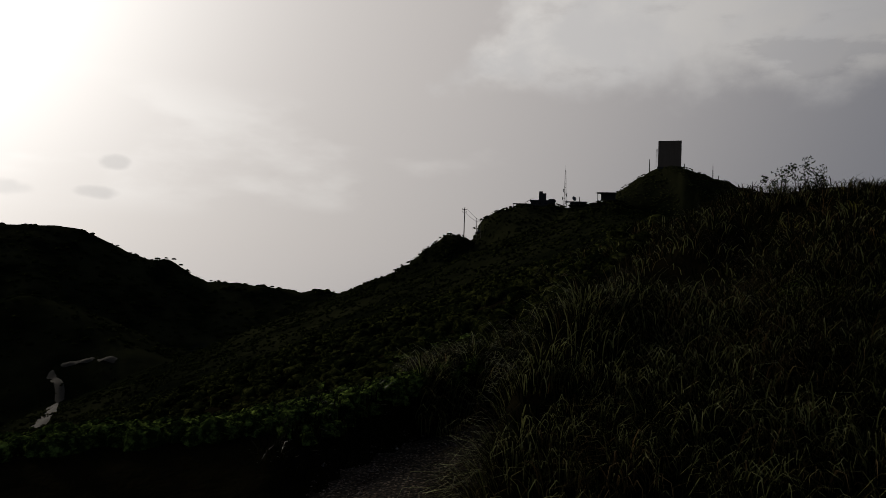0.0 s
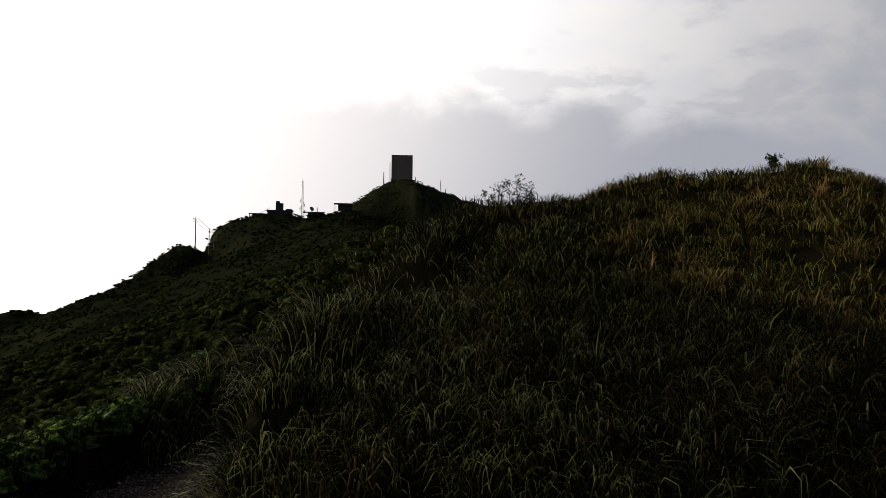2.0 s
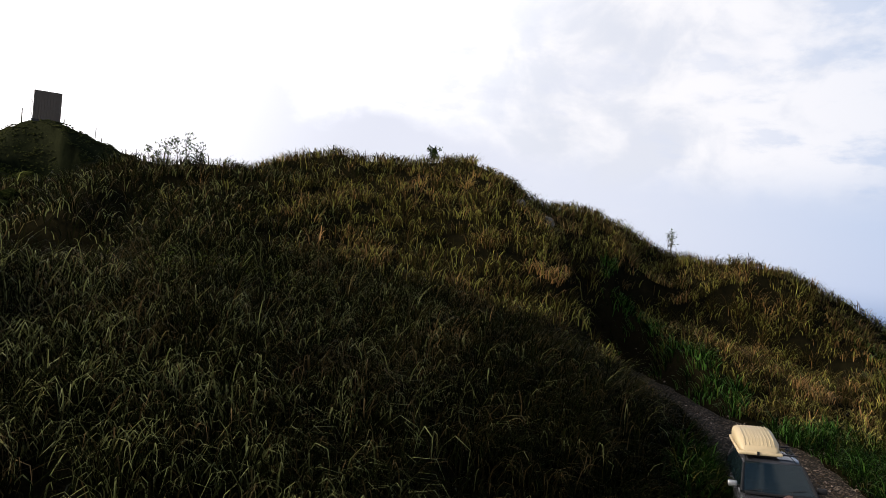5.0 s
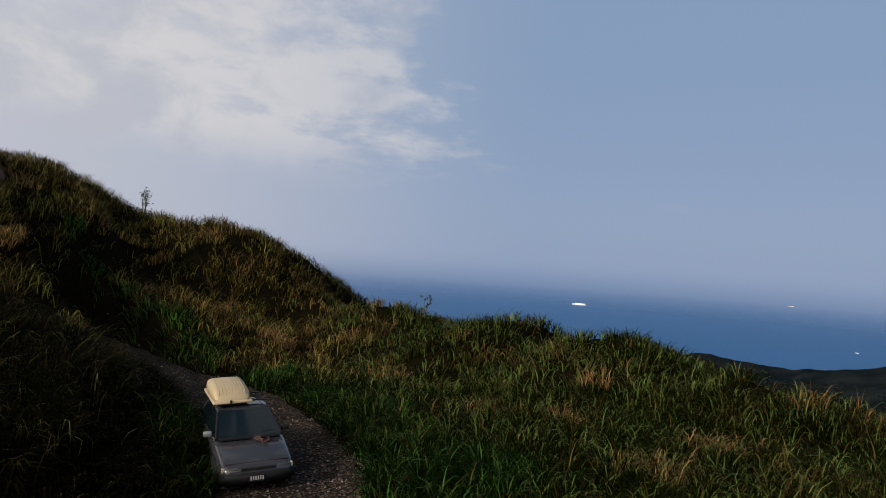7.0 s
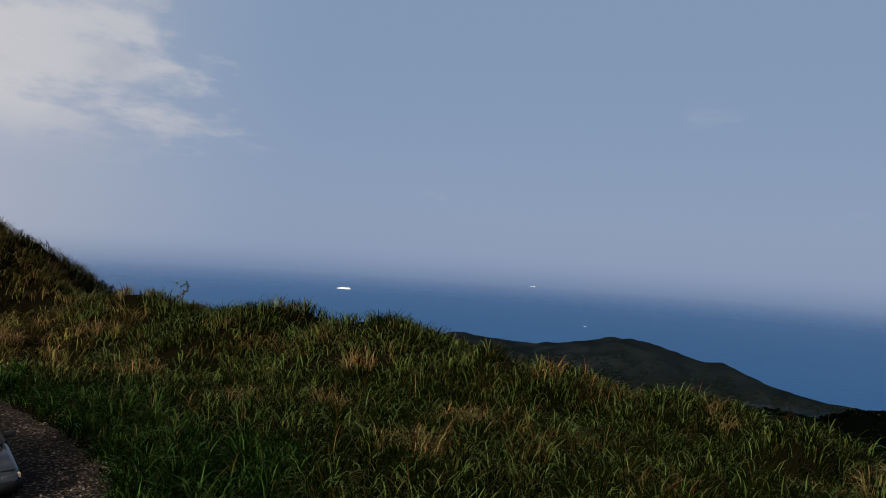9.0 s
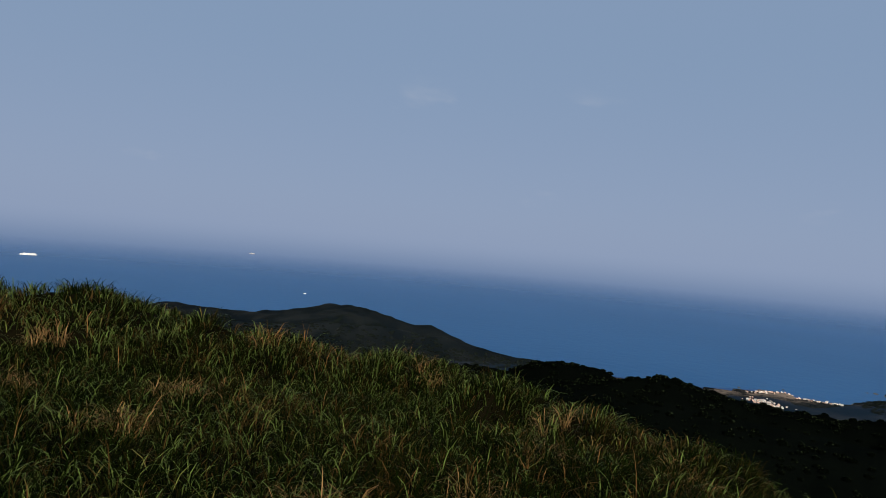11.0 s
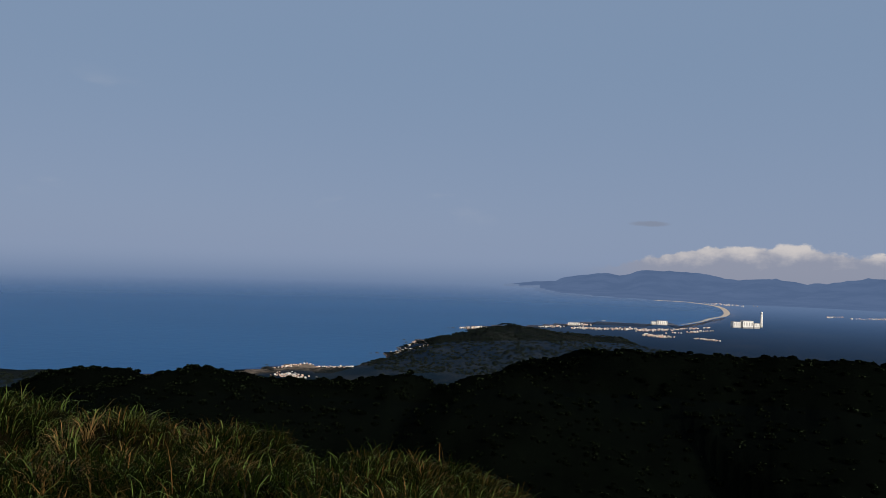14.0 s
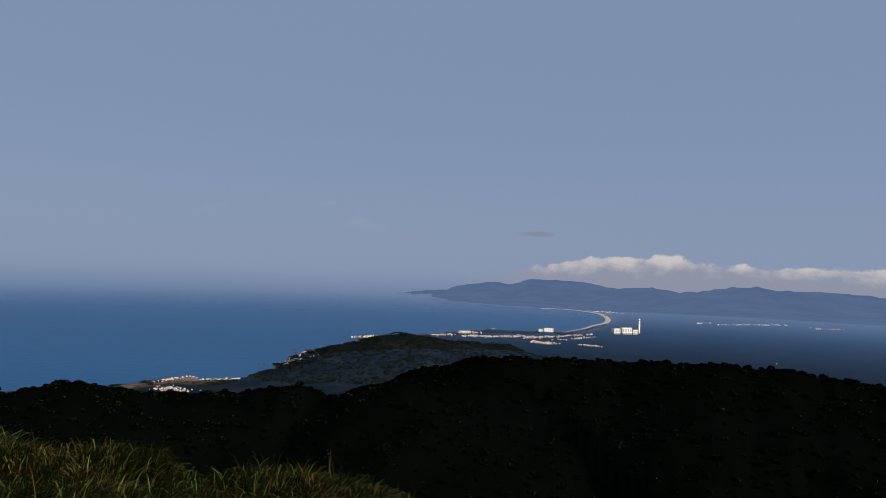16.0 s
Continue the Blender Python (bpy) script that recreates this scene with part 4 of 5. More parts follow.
def car_sections():
    """Half widths and heights of the lower body from nose (x = 0) to tail."""
    rows = [(0.00, 0.66, 0.28, 0.50), (0.06, 0.74, 0.22, 0.58), (0.25, 0.79, 0.20, 0.64), (0.80, 0.82, 0.19, 0.76), (1.20, 0.83, 0.19, 0.86),
            (2.00, 0.835, 0.18, 0.90), (3.10, 0.83, 0.19, 0.91), (3.70, 0.81, 0.22, 0.90), (3.98, 0.77, 0.28, 0.86), (4.06, 0.70, 0.34, 0.80)]
    out = []
    for x, w, lo, hi in rows:
        half = [(0.0, hi + 0.025), (w * 0.5, hi + 0.018), (w * 0.82, hi - 0.005), (w * 0.95, hi - 0.05), (w, hi - 0.18), (w * 0.995, (lo + hi) / 2 - 0.04),
                (w * 0.97, lo + 0.12), (w * 0.88, lo)]
        ring = [(y, z) for y, z in half] + [(-y, z) for y, z in reversed(half)]
        ring = ring[:8] + ring[8:-1]
        out.append([Vector((x - 2.03, y, z)) for y, z in ring])
    return out


def build_car(m):
    car = thing("car", m, "dark grey hatchback with a roof box parked on gravel", "car")
    part("body", loft(B(), car_sections()), PAINT, car, "dark metallic grey paint", True)
    # cabin: roof shell and pillars around the glass
    belt, top = 0.89, 1.375

    def lid(x, w, z):
        return [Vector((x - 2.03, y, zz)) for y, zz in ((w, z - 0.05), (w * 0.96, z - 0.012), (w * 0.6, z + 0.012), (0, z + 0.02), (-w * 0.6, z + 0.012),
                                                        (-w * 0.96, z - 0.012), (-w, z - 0.05), (-w * 0.9, z - 0.065), (w * 0.9, z - 0.065))]
    roof = part("roof", loft(B(), [lid(1.86, 0.60, 1.345), (lid(2.2, 0.62, 1.385)), lid(2.9, 0.62, 1.39), lid(3.45, 0.60, 1.345)]), PAINT, car, "grey roof panel", True)
    for y in (1, -1):
        part("pillar", rod(B(), (1.14 - 2.03, 0.735 * y, belt), (1.88 - 2.03, 0.595 * y, top - 0.06), 0.036), TRIM, car)
        part("pillar", box(B(), (2.55 - 2.03, 0.665 * y, 1.12), (0.07, 0.03, 0.47), 0.008, pose(0, 0, 0, 15 * y, 0, 0)), TRIM, car, "black door pillar")
        part("pillar", rod(B(), (3.93 - 2.03, 0.70 * y, belt), (3.44 - 2.03, 0.585 * y, top - 0.06), 0.055), PAINT, car)
        bm = B()
        loft(bm, [[Vector((1.22 - 2.03, 0.745 * y, belt)), Vector((1.90 - 2.03, 0.60 * y, 1.30))],
                  [Vector((2.50 - 2.03, 0.775 * y, belt)), Vector((2.50 - 2.03, 0.625 * y, 1.32))],
                  [Vector((3.80 - 2.03, 0.745 * y, belt)), Vector((3.42 - 2.03, 0.60 * y, 1.30))]], False)
        part("side_window", bm, GLASS, car)
        part("door_seam", box(B(), (2.56 - 2.03, 0.832 * y, 0.56), (0.008, 0.008, 0.60)), TRIM, car)
        part("side_trim", box(B(), (2.0 - 2.03, 0.838 * y, 0.50), (2.1, 0.02, 0.06), 0.008), TRIM, car, "black rub strip")
        part("door_handle", box(B(), (2.42 - 2.03, 0.838 * y, 0.76), (0.16, 0.03, 0.035), 0.008), TRIM, car)
        mirror = part("mirror", box(B(), (1.42 - 2.03, 0.885 * y, 0.965), (0.10, 0.19, 0.12), 0.03), ALLOY if y > 0 else TRIM, car, "door mirror housing", True)
        part("mirror_arm", box(B(), (1.42 - 2.03, 0.775 * y, 0.92), (0.06, 0.09, 0.05), 0.01), TRIM, mirror)
        part("roof_rail", rod(rod(rod(B(), (1.98 - 2.03, 0.55 * y, 1.44), (3.35 - 2.03, 0.55 * y, 1.44), 0.016),
                                  (1.98 - 2.03, 0.55 * y, 1.44), (1.93 - 2.03, 0.56 * y, 1.36), 0.016), (3.35 - 2.03, 0.55 * y, 1.44), (3.40 - 2.03, 0.56 * y, 1.36), 0.016), TRIM, car)
        lamp = part("headlight", box(B(), (0.075 - 2.03, 0.55 * y, 0.50), (0.10, 0.30, 0.12), 0.03, pose(0, 0, 0, 0, -15, -12 * y)), LAMP, car, "clear headlamp", True)
        part("indicator", box(B(), (0.13 - 2.03, 0.725 * y, 0.50), (0.12, 0.07, 0.10), 0.02), BEIGE, lamp, "amber indicator lens")
        part("tail_light", box(B(), (4.02 - 2.03, 0.62 * y, 0.74), (0.06, 0.18, 0.22), 0.02), REDROOF, car, "red lens")
        part("wiper", rod(rod(B(), (1.13 - 2.03, 0.30 * y + 0.28, 0.925), (1.24 - 2.03, 0.30 * y - 0.22, 0.985), 0.010),
                          (1.10 - 2.03, 0.30 * y + 0.05, 0.91), (1.19 - 2.03, 0.30 * y + 0.03, 0.965), 0.009), TRIM, car)
        for x in (0.80, 3.25):
            turn = Matrix.Translation((x - 2.03, 0.74 * y, 0.285)) @ pose(0, 0, 0, -90 * y)
            # black disc in place of a cut-out, for the shade inside the arch
            arch = part("wheel_arch", lathe(B(), [(0.34, 0.0), (0.36, 0.085), (0.335, 0.102)], turn), TRIM, car, "black disc standing in for the shaded wheel opening", True)
            wheel = new("wheel")
            wheel.parent = car
            part("tyre", lathe(B(), [(0.18, -0.06), (0.265, -0.07), (0.285, -0.03), (0.285, 0.075), (0.265, 0.112), (0.185, 0.105)], turn, 28), RUBBER, wheel, "", True)
            rim = lathe(B(), [(0.18, 0.06), (0.182, 0.10), (0.165, 0.104), (0.12, 0.085), (0.05, 0.096), (0.03, 0.10)], turn)
            part("rim", rim, ALLOY, wheel, "silver wheel cover", True)
    bm = B()
    rows = []
    for u in np.linspace(0, 1, 5):
        x, z, w = 1.12 + 0.76 * u, belt + 0.015 + 0.455 * u, 0.715 - 0.135 * u
        rows.append([Vector((x - 2.03 - 0.07 * (1 - (k / 4 - 1) ** 2) + 0.03, w * (k / 4 - 1), z)) for k in range(9)])
    loft(bm, rows, False)
    part("windscreen", bm, GLASS, car, "sloping windscreen reflecting the sky", True)
    bm = B()
    loft(bm, [[Vector((3.95 - 2.03, w, belt)) for w in (-0.66, 0, 0.66)], [Vector((3.47 - 2.03, w, 1.30)) for w in (-0.55, 0, 0.55)]], False)
    part("rear_window", bm, GLASS, car)
    part("scuttle", box(B(), (1.10 - 2.03, 0, 0.895), (0.16, 1.36, 0.04), 0.012), TRIM, car, "black panel under the windscreen")
    part("seal", rod(B(), (1.90 - 2.03, -0.58, 1.355), (1.90 - 2.03, 0.58, 1.355), 0.016), TRIM, car, "black windscreen seal")
    part("dashboard", box(B(), (1.42 - 2.03, 0, 0.88), (0.42, 1.28, 0.13), 0.04), TRIM, car, "dark dashboard", True)
    for y in (-0.36, 0.36):
        seat = part("seat", box(B(), (2.35 - 2.03, y, 0.86), (0.16, 0.48, 0.55), 0.06, pose(0, 0, 0, 0, 14, 0)), RUBBER, car, "dark cloth seat", True)
        part("headrest", box(B(), (2.42 - 2.03, y, 1.20), (0.10, 0.26, 0.16), 0.04), RUBBER, seat, "", True)
    part("bonnet", box(B(), (0.62 - 2.03, 0, 0.735), (1.04, 1.38, 0.03), 0.012, pose(0, 0, 0, 0, -12.0, 0)), PAINT, car, "grey bonnet dulled by dust", True)
    part("grille", box(B(), (0.028 - 2.03, 0, 0.50), (0.06, 0.76, 0.08), 0.015), TRIM, car, "black slotted grille")
    bumper = part("bumper", loft(B(), [[Vector((x - 2.03, y, z)) for x, z in ((-0.07 + 0.16 * (abs(y) / 0.8) ** 3, 0.435), (-0.10 + 0.16 * (abs(y) / 0.8) ** 3, 0.35),
                                                                   (-0.04 + 0.16 * (abs(y) / 0.8) ** 3, 0.22), (0.16, 0.22), (0.16, 0.435))] for y in np.linspace(-0.8, 0.8, 11)]), TRIM, car, "dark front bumper", True)
    plate = part("number_plate", box(B(), (-0.105 - 2.03, 0.05, 0.345), (0.012, 0.32, 0.15), 0.004), TRIM, bumper, "black number plate")
    for k in range(6):
        part("bar", box(B(), (-0.114 - 2.03, 0.05 - 0.125 + 0.05 * k, 0.345), (0.006, 0.028, 0.085)), PLATE, car, "pale mark on the plate")
    part("rear_bumper", box(B(), (4.05 - 2.03, 0, 0.42), (0.16, 1.50, 0.24), 0.06), TRIM, car, "dark rear bumper", True)
    for x in (2.22, 3.05):
        part("cross_bar", box(B(), (x - 2.03, 0, 1.475), (0.05, 1.16, 0.03), 0.008), TRIM, car, "black roof bar")
    # the roof box, off centre
    coffer = new("roof_box")
    coffer.parent = car
    tagged(coffer, "beige plastic roof box with a ribbed lid")
    cy = 0.25

    def shell(x, w, lo, hi):
        w *= 0.92
        half = [(w, lo), (w * 0.985, lo + 0.6 * (hi - lo)), (w * 0.90, hi - 0.03), (w * 0.7, hi), (0, hi + 0.01)]
        return [Vector((x - 2.03, cy + y, z)) for y, z in half + [(-y, z) for y, z in reversed(half[:-1])]]
    part("lid", loft(B(), [shell(1.93, 0.36, 1.56, 1.59), shell(1.99, 0.43, 1.56, 1.68), shell(2.20, 0.47, 1.56, 1.80), shell(2.9, 0.48, 1.56, 1.86),
                           shell(3.35, 0.47, 1.56, 1.85), shell(3.50, 0.43, 1.56, 1.78), shell(3.56, 0.38, 1.56, 1.66)]), BEIGE, coffer, "", True)
    part("base", box(B(), (2.745 - 2.03, cy, 1.53), (1.70, 0.92, 0.075), 0.03), BEIGE, coffer, "", True)
    part("latch", box(B(), (1.885 - 2.03, cy + 0.05, 1.545), (0.03, 0.05, 0.08), 0.008), TRIM, coffer, "black latch")
    crest = [(2.00, 1.695), (2.20, 1.808), (2.90, 1.868), (3.35, 1.858), (3.48, 1.80)]
    for k in range(9):
        y, bm = cy - 0.30 + 0.075 * k, B()
        for (x0, z0), (x1, z1) in zip(crest, crest[1:]):
            rod(bm, (x0 - 2.03, y, z0), (x1 - 2.03, y, z1), 0.008, sides=6)
        part("rib", bm, BEIGE, coffer)
    return car


bonnet = pose(CAR_XY[0], CAR_XY[1], 0.055, 0, 0, CAR_TURN) @ pose(0, 0, 0, -3.0)
build_car(bonnet)
bm = B()
rng = random.Random(3)
for k in range(9):
    c = Vector((rng.uniform(-0.16, 0.16), rng.uniform(-0.10, 0.10), 0.02 + rng.uniform(0, 0.05)))
    a, q = Vector((rng.uniform(-1, 1), rng.uniform(-1, 1), rng.uniform(-0.3, 0.5))).normalized() * 0.11, Vector((rng.uniform(-1, 1), rng.uniform(-1, 1), 0.3)).normalized() * 0.05
    vs = [bm.verts.new(c + o) for o in (-a, -a * 0.3 - q, a, -a * 0.3 + q)]
    bm.faces.new(vs)
rod(bm, (-0.22, -0.05, 0.012), (0.14, 0.05, 0.03), 0.008)
twig = part("fallen_leaves", bm, DEADLEAF, None)
twig.matrix_world = bonnet @ pose(0.92 - 2.03, -0.26, 0.815, 0, -12.0, 30)
tagged(twig, "withered brown leaves and twig on the bonnet", "leaves")

# ---------------------------------------------------------------- the station on the ridge


def build_radar(m):
    screen = thing("radar_screen", m, "tall rusty billboard aerial standing on the summit", "aerial")
    w, h, d = 10.2, 12.2, 2.2
    for k in range(10):
        part("panel", box(B(), (-w / 2 + w / 20 + k * w / 10, -d / 2, h / 2 + 0.2), (w / 10 - 0.16, 0.30, h), 0.05), RUST, screen)
    for z in (0.5, h / 2, h):
        part("beam", box(B(), (0, -d / 2 + 0.35, z), (w, 0.3, 0.35), 0.04), STEEL, screen)
    for x in (-w / 2 + 0.4, -w / 6, w / 6, w / 2 - 0.4):
        part("post", box(B(), (x, 0, h / 2), (0.4, 0.4, h), 0.04), STEEL, screen)
        part("strut", rod(B(), (x, d / 2 + 2.4, -0.6), (x, 0, h * 0.8), 0.16), STEEL, screen)
    part("backing", box(B(), (0, -d / 2 + 0.22, h / 2 + 0.2), (w, 0.08, h)), RUST, screen)
    part("footing", box(B(), (0, 0.3, -0.5), (w + 0.6, 4.4, 1.8), 0.1), CONCRETE, screen)
    part("ladder", rod(rod(B(), (-w / 2 - 0.35, -d / 2, 0), (-w / 2 - 0.35, -d / 2, h * 0.72), 0.07), (-w / 2 - 0.8, -d / 2, 0), (-w / 2 - 0.8, -d / 2, h * 0.72), 0.07), STEEL, screen)


def build_pole(m, high, arms, label):
    pole = thing("utility_pole", m, label, "utility pole")
    part("post", rod(B(), (0, 0, -0.8), (0, 0, high), 0.24, 0.17), TIMBER, pole)
    for z, wide in arms:
        arm = part("cross_arm", box(B(), (0, 0.16, z), (wide, 0.12, 0.14), 0.02), TIMBER, pole)
        for x in (-0.45, 0.0, 0.45):
            part("insulator", lathe(B(), [(0.05, 0), (0.10, 0.06), (0.06, 0.14), (0.09, 0.2), (0.03, 0.3)], Matrix.Translation((x * wide, 0.16, z + 0.07)), 8), STEEL, arm)


def build_frame_pole(m):
    pole = thing("transformer_pole", m, "twin timber poles carrying a transformer", "utility pole")
    for x in (-0.9, 0.9):
        part("post", rod(B(), (x, 0, -2.5), (x, 0, 9.5), 0.17, 0.12), TIMBER, pole)
    for z in (3.6, 6.2, 8.0):
        part("cross_arm", box(B(), (0, 0.15, z), (3.0, 0.12, 0.16), 0.02), TIMBER, pole)
    part("transformer", lathe(B(), [(0.35, 0), (0.42, 0.1), (0.42, 1.0), (0.3, 1.1)], Matrix.Translation((0.0, -0.2, 3.7)), 12), STEEL, pole)


def build_mast(m, high, wide, dressed, label):
    mast = thing("lattice_mast", m, label, "mast")
    corners = [(wide / 2, 0), (-wide / 4, wide * 0.43), (-wide / 4, -wide * 0.43)]
    taper = lambda z: 1 - 0.75 * z / high
    for x, y in corners:
        part("leg", rod(B(), (x, y, -0.6), (x * taper(high), y * taper(high), high * 0.86), 0.07, 0.04, 5), STEEL, mast)
    bm, steps = B(), int(high / 1.1)
    for k in range(steps):
        z0, z1 = k * high * 0.86 / steps, (k + 1) * high * 0.86 / steps
        for (ax, ay), (bx, by) in zip(corners, corners[1:] + corners[:1]):
            rod(bm, (ax * taper(z0), ay * taper(z0), z0), (bx * taper(z1), by * taper(z1), z1), 0.03, sides=4)
    part("bracing", bm, STEEL, mast)
    part("whip", rod(B(), (0, 0, high * 0.84), (0, 0, high), 0.05, 0.02, 5), STEEL, mast)
    if dressed:
        for z, x in ((2.2, 0.9), (3.4, -1.0), (5.0, 0.8), (6.8, -0.7)):
            part("antenna", box(B(), (x, 0, z), (0.3, 0.3, 1.3), 0.05), STEEL, mast)
            part("bracket", rod(B(), (0, 0, z), (x, 0, z), 0.05, sides=5), STEEL, mast)


def build_bunker(m):
    house = thing("command_bunker", m, "low concrete bunker with a square lookout tower", "building")
    part("wall", box(B(), (0, 0, 0.8), (10.4, 6, 4.0), 0.12), CONCRETE, house)
    roof = part("roof", box(B(), (0, 0, 2.95), (11.2, 6.8, 0.35), 0.08), CONCRETE, house)
    tower = part("tower", box(B(), (-0.2, 0, 4.6), (3.2, 3.2, 3.2), 0.1), CONCRETE, house)
    part("turret", box(B(), (-0.9, 0, 6.5), (1.6, 2.4, 1.1), 0.08), CONCRETE, tower)
    part("wing", box(B(), (-6.8, 0, 0.4), (3.6, 4.5, 2.4), 0.1), CONCRETE, house)
    part("step", box(B(), (3.7, 0, 3.4), (2.6, 3.6, 0.8), 0.08), CONCRETE, roof)
    for x in (-3.6, -1.2, 1.2, 3.6):
        part("window", box(B(), (x, -3.0, 1.7), (1.2, 0.12, 0.6), 0.02), TRIM, house, "dark slit window")


def build_shelter(m, wide, deep, high, label):
    hut = thing("open_shelter", m, label, "shelter")
    part("roof", box(B(), (0, 0, high), (wide, deep, 0.28), 0.05), CONCRETE, hut)
    part("wall", box(B(), (wide * 0.08, deep * 0.3, high / 2 - 0.5), (wide * 0.72, 0.25, high + 1.0), 0.03), CONCRETE, hut)
    for x in (-wide * 0.44, 0, wide * 0.44):
        part("post", box(B(), (x, -deep * 0.42, high / 2 - 0.7), (0.22, 0.22, high + 1.4), 0.02), CONCRETE, hut)


def build_dish(m):
    dish = thing("dish_antenna", m, "small dark dish aerial on a stub post", "aerial")
    part("post", rod(B(), (0, 0, -0.8), (0, 0, 1.6), 0.12), STEEL, dish)
    bowl = lathe(B(), [(0.15, -0.35), (0.6, -0.25), (1.0, 0.0), (1.05, 0.02), (0.6, -0.18), (0.12, -0.28)], pose(0, -0.3, 1.9, 70, 0, 25), 18)
    part("reflector", bowl, STEEL, dish, "", True)


build_radar(stand(103.0, 318.8, -17.9, 0.4))
build_pole(stand(94.6, 321.4, 0, 0.3), 6.0, [], "short bare post beside the radar")
build_pole(stand(109.3, 317.0), 2.2, [], "short stub post beside the radar")
build_mast(stand(120.6, 312.5), 6.8, 0.7, False, "slim lattice mast on the summit slope")
build_pole(stand(123.0, 311.8), 2.6, [], "short marker post on the summit slope")
build_pole(stand(139.5, 304.6), 2.6, [], "leaning marker post at the foot of the slope")
build_bunker(stand(42.6, 299.8, -8.3, -0.3))
build_shelter(stand(32.6, 298.3, -7, -0.4), 6.0, 3.5, 1.3, "flat-roofed concrete shelter beside the bunker")
build_shelter(stand(57.0, 299.5, -10, -0.4), 9.5, 3.5, 1.0, "long flat-roofed concrete shelter by the mast")
build_mast(stand(51.8, 298.5), 18.0, 1.5, True, "tall lattice radio mast hung with antennas")
build_dish(stand(55.7, 297.8, 0, -1.0))
build_pole(stand(58.0, 297.6), 3.6, [], "thin bare post beside the dish aerial")
build_shelter(stand(70.8, 303.2, -13, -1.0), 8.5, 5.0, 2.3, "hut with a wide flat roof below the summit")
build_pole(stand(8.6, 289.9), 12.8, [(12.0, 2.2), (10.9, 1.8)], "tall timber pole with two cross arms")
build_frame_pole(stand(14.7, 290.6))



def build_cable(a, b, sag, label):
    """One hanging wire between two points."""
    bm, a, b = B(), Vector(a), Vector(b)
    line = [a.lerp(b, k / 8) - Vector((0, 0, sag * 4 * (k / 8) * (1 - k / 8))) for k in range(9)]
    for p, q in zip(line, line[1:]):
        rod(bm, p, q, 0.05, sides=4)
    tagged(part("power_cable", bm, TRIM, None), label, "cable")


pole_top, frame_top = float(ground(8.6, 289.9)), float(ground(14.7, 290.6))
for k in (-1, 1):
    build_cable((8.6 + k, 290.06, pole_top + 12.4), (14.7 + k, 290.75, frame_top + 8.2), 0.5, "thin black wire between the timber poles")
    build_cable((14.7 + k, 290.75, frame_top + 8.2), (38.0, 297.0 + k, float(ground(38.0, 297.0)) + 3.5), 1.2, "thin black wire from the pole to the bunker")

# ---------------------------------------------------------------- shrubs and saplings


def build_plant(name, m, high, stems, lean, leaves, leaf_size, mat, label, category, seed):
    """Thin branching stems with sprays of leaves."""
    rng = random.Random(seed)
    plant = thing(name, m, label, category)
    tips = []
    for k in range(stems):
        bm = B()
        a = Vector((rng.uniform(-0.25, 0.25) * high * 0.5, rng.uniform(-0.1, 0.1), -0.15))
        way = Vector((rng.uniform(-lean, lean), rng.uniform(-lean, lean), 1.0)).normalized()
        tall, p = high * rng.uniform(0.7, 1.0), a
        for j in range(4):
            q = p + (way + Vector((rng.uniform(-0.25, 0.25), rng.uniform(-0.25, 0.25), 0))).normalized() * tall / 4
            rod(bm, p, q, 0.022 * high * (1 - j / 5), 0.022 * high * (1 - (j + 1) / 5), 5)
            if j:
                for _ in range(2):
                    tip = q + Vector((rng.uniform(-1, 1), rng.uniform(-1, 1), rng.uniform(0.3, 1.0))).normalized() * tall * 0.22
                    rod(bm, q, tip, 0.010 * high, 0.004 * high, 4)
                    tips.append(tip)
            p = q
        tips.append(p)
        part("stem", bm, BARK, plant)
    if leaves:
        bm = B()
        for tip in tips:
            for _ in range(leaves):
                c = tip + Vector((rng.gauss(0, 0.07), rng.gauss(0, 0.07), rng.gauss(0, 0.06))) * high
                a = Vector((rng.gauss(0, 1), rng.gauss(0, 1), rng.gauss(0, 1))).normalized() * leaf_size
                b = a.cross(Vector((rng.gauss(0, 1), rng.gauss(0, 1), rng.gauss(0, 1)))).normalized() * leaf_size * 0.45
                bm.faces.new([bm.verts.new(c + o) for o in (-a, b, a, -b)])
        part("leaves", bm, mat, plant)


for k, (x, y, high) in enumerate(((18.0, 38.6, 1.2), (18.7, 38.4, 1.7), (19.4, 38.2, 1.5), (20.1, 38.0, 1.8), (20.7, 37.8, 1.4))):
    build_plant("sapling", stand(x, y), high, 2, 0.25, 9, 0.085, LEAF, "thin leafy sapling on the crest of the hill", "sapling", 60 + k)
build_plant("bush", stand(38.7, 36.2), 1.35, 5, 0.22, 14, 0.10, LEAF, "dense dark bush on the hilltop", "bush", 71)
build_plant("sapling", stand(43.9, 32.2), 1.4, 4, 0.6, 1, 0.06, LEAF, "bare twiggy sapling leaning over the slope", "sapling", 72)
build_plant("sapling", stand(51.6, 22.6), 2.0, 4, 0.5, 4, 0.09, LEAF, "sparse young sapling on the skyline", "sapling", 73)
build_plant("sapling", stand(41.5, 1.0), 2.0, 2, 0.2, 2, 0.12, LEAF, "single bent dry stem above the grass", "sapling", 74)


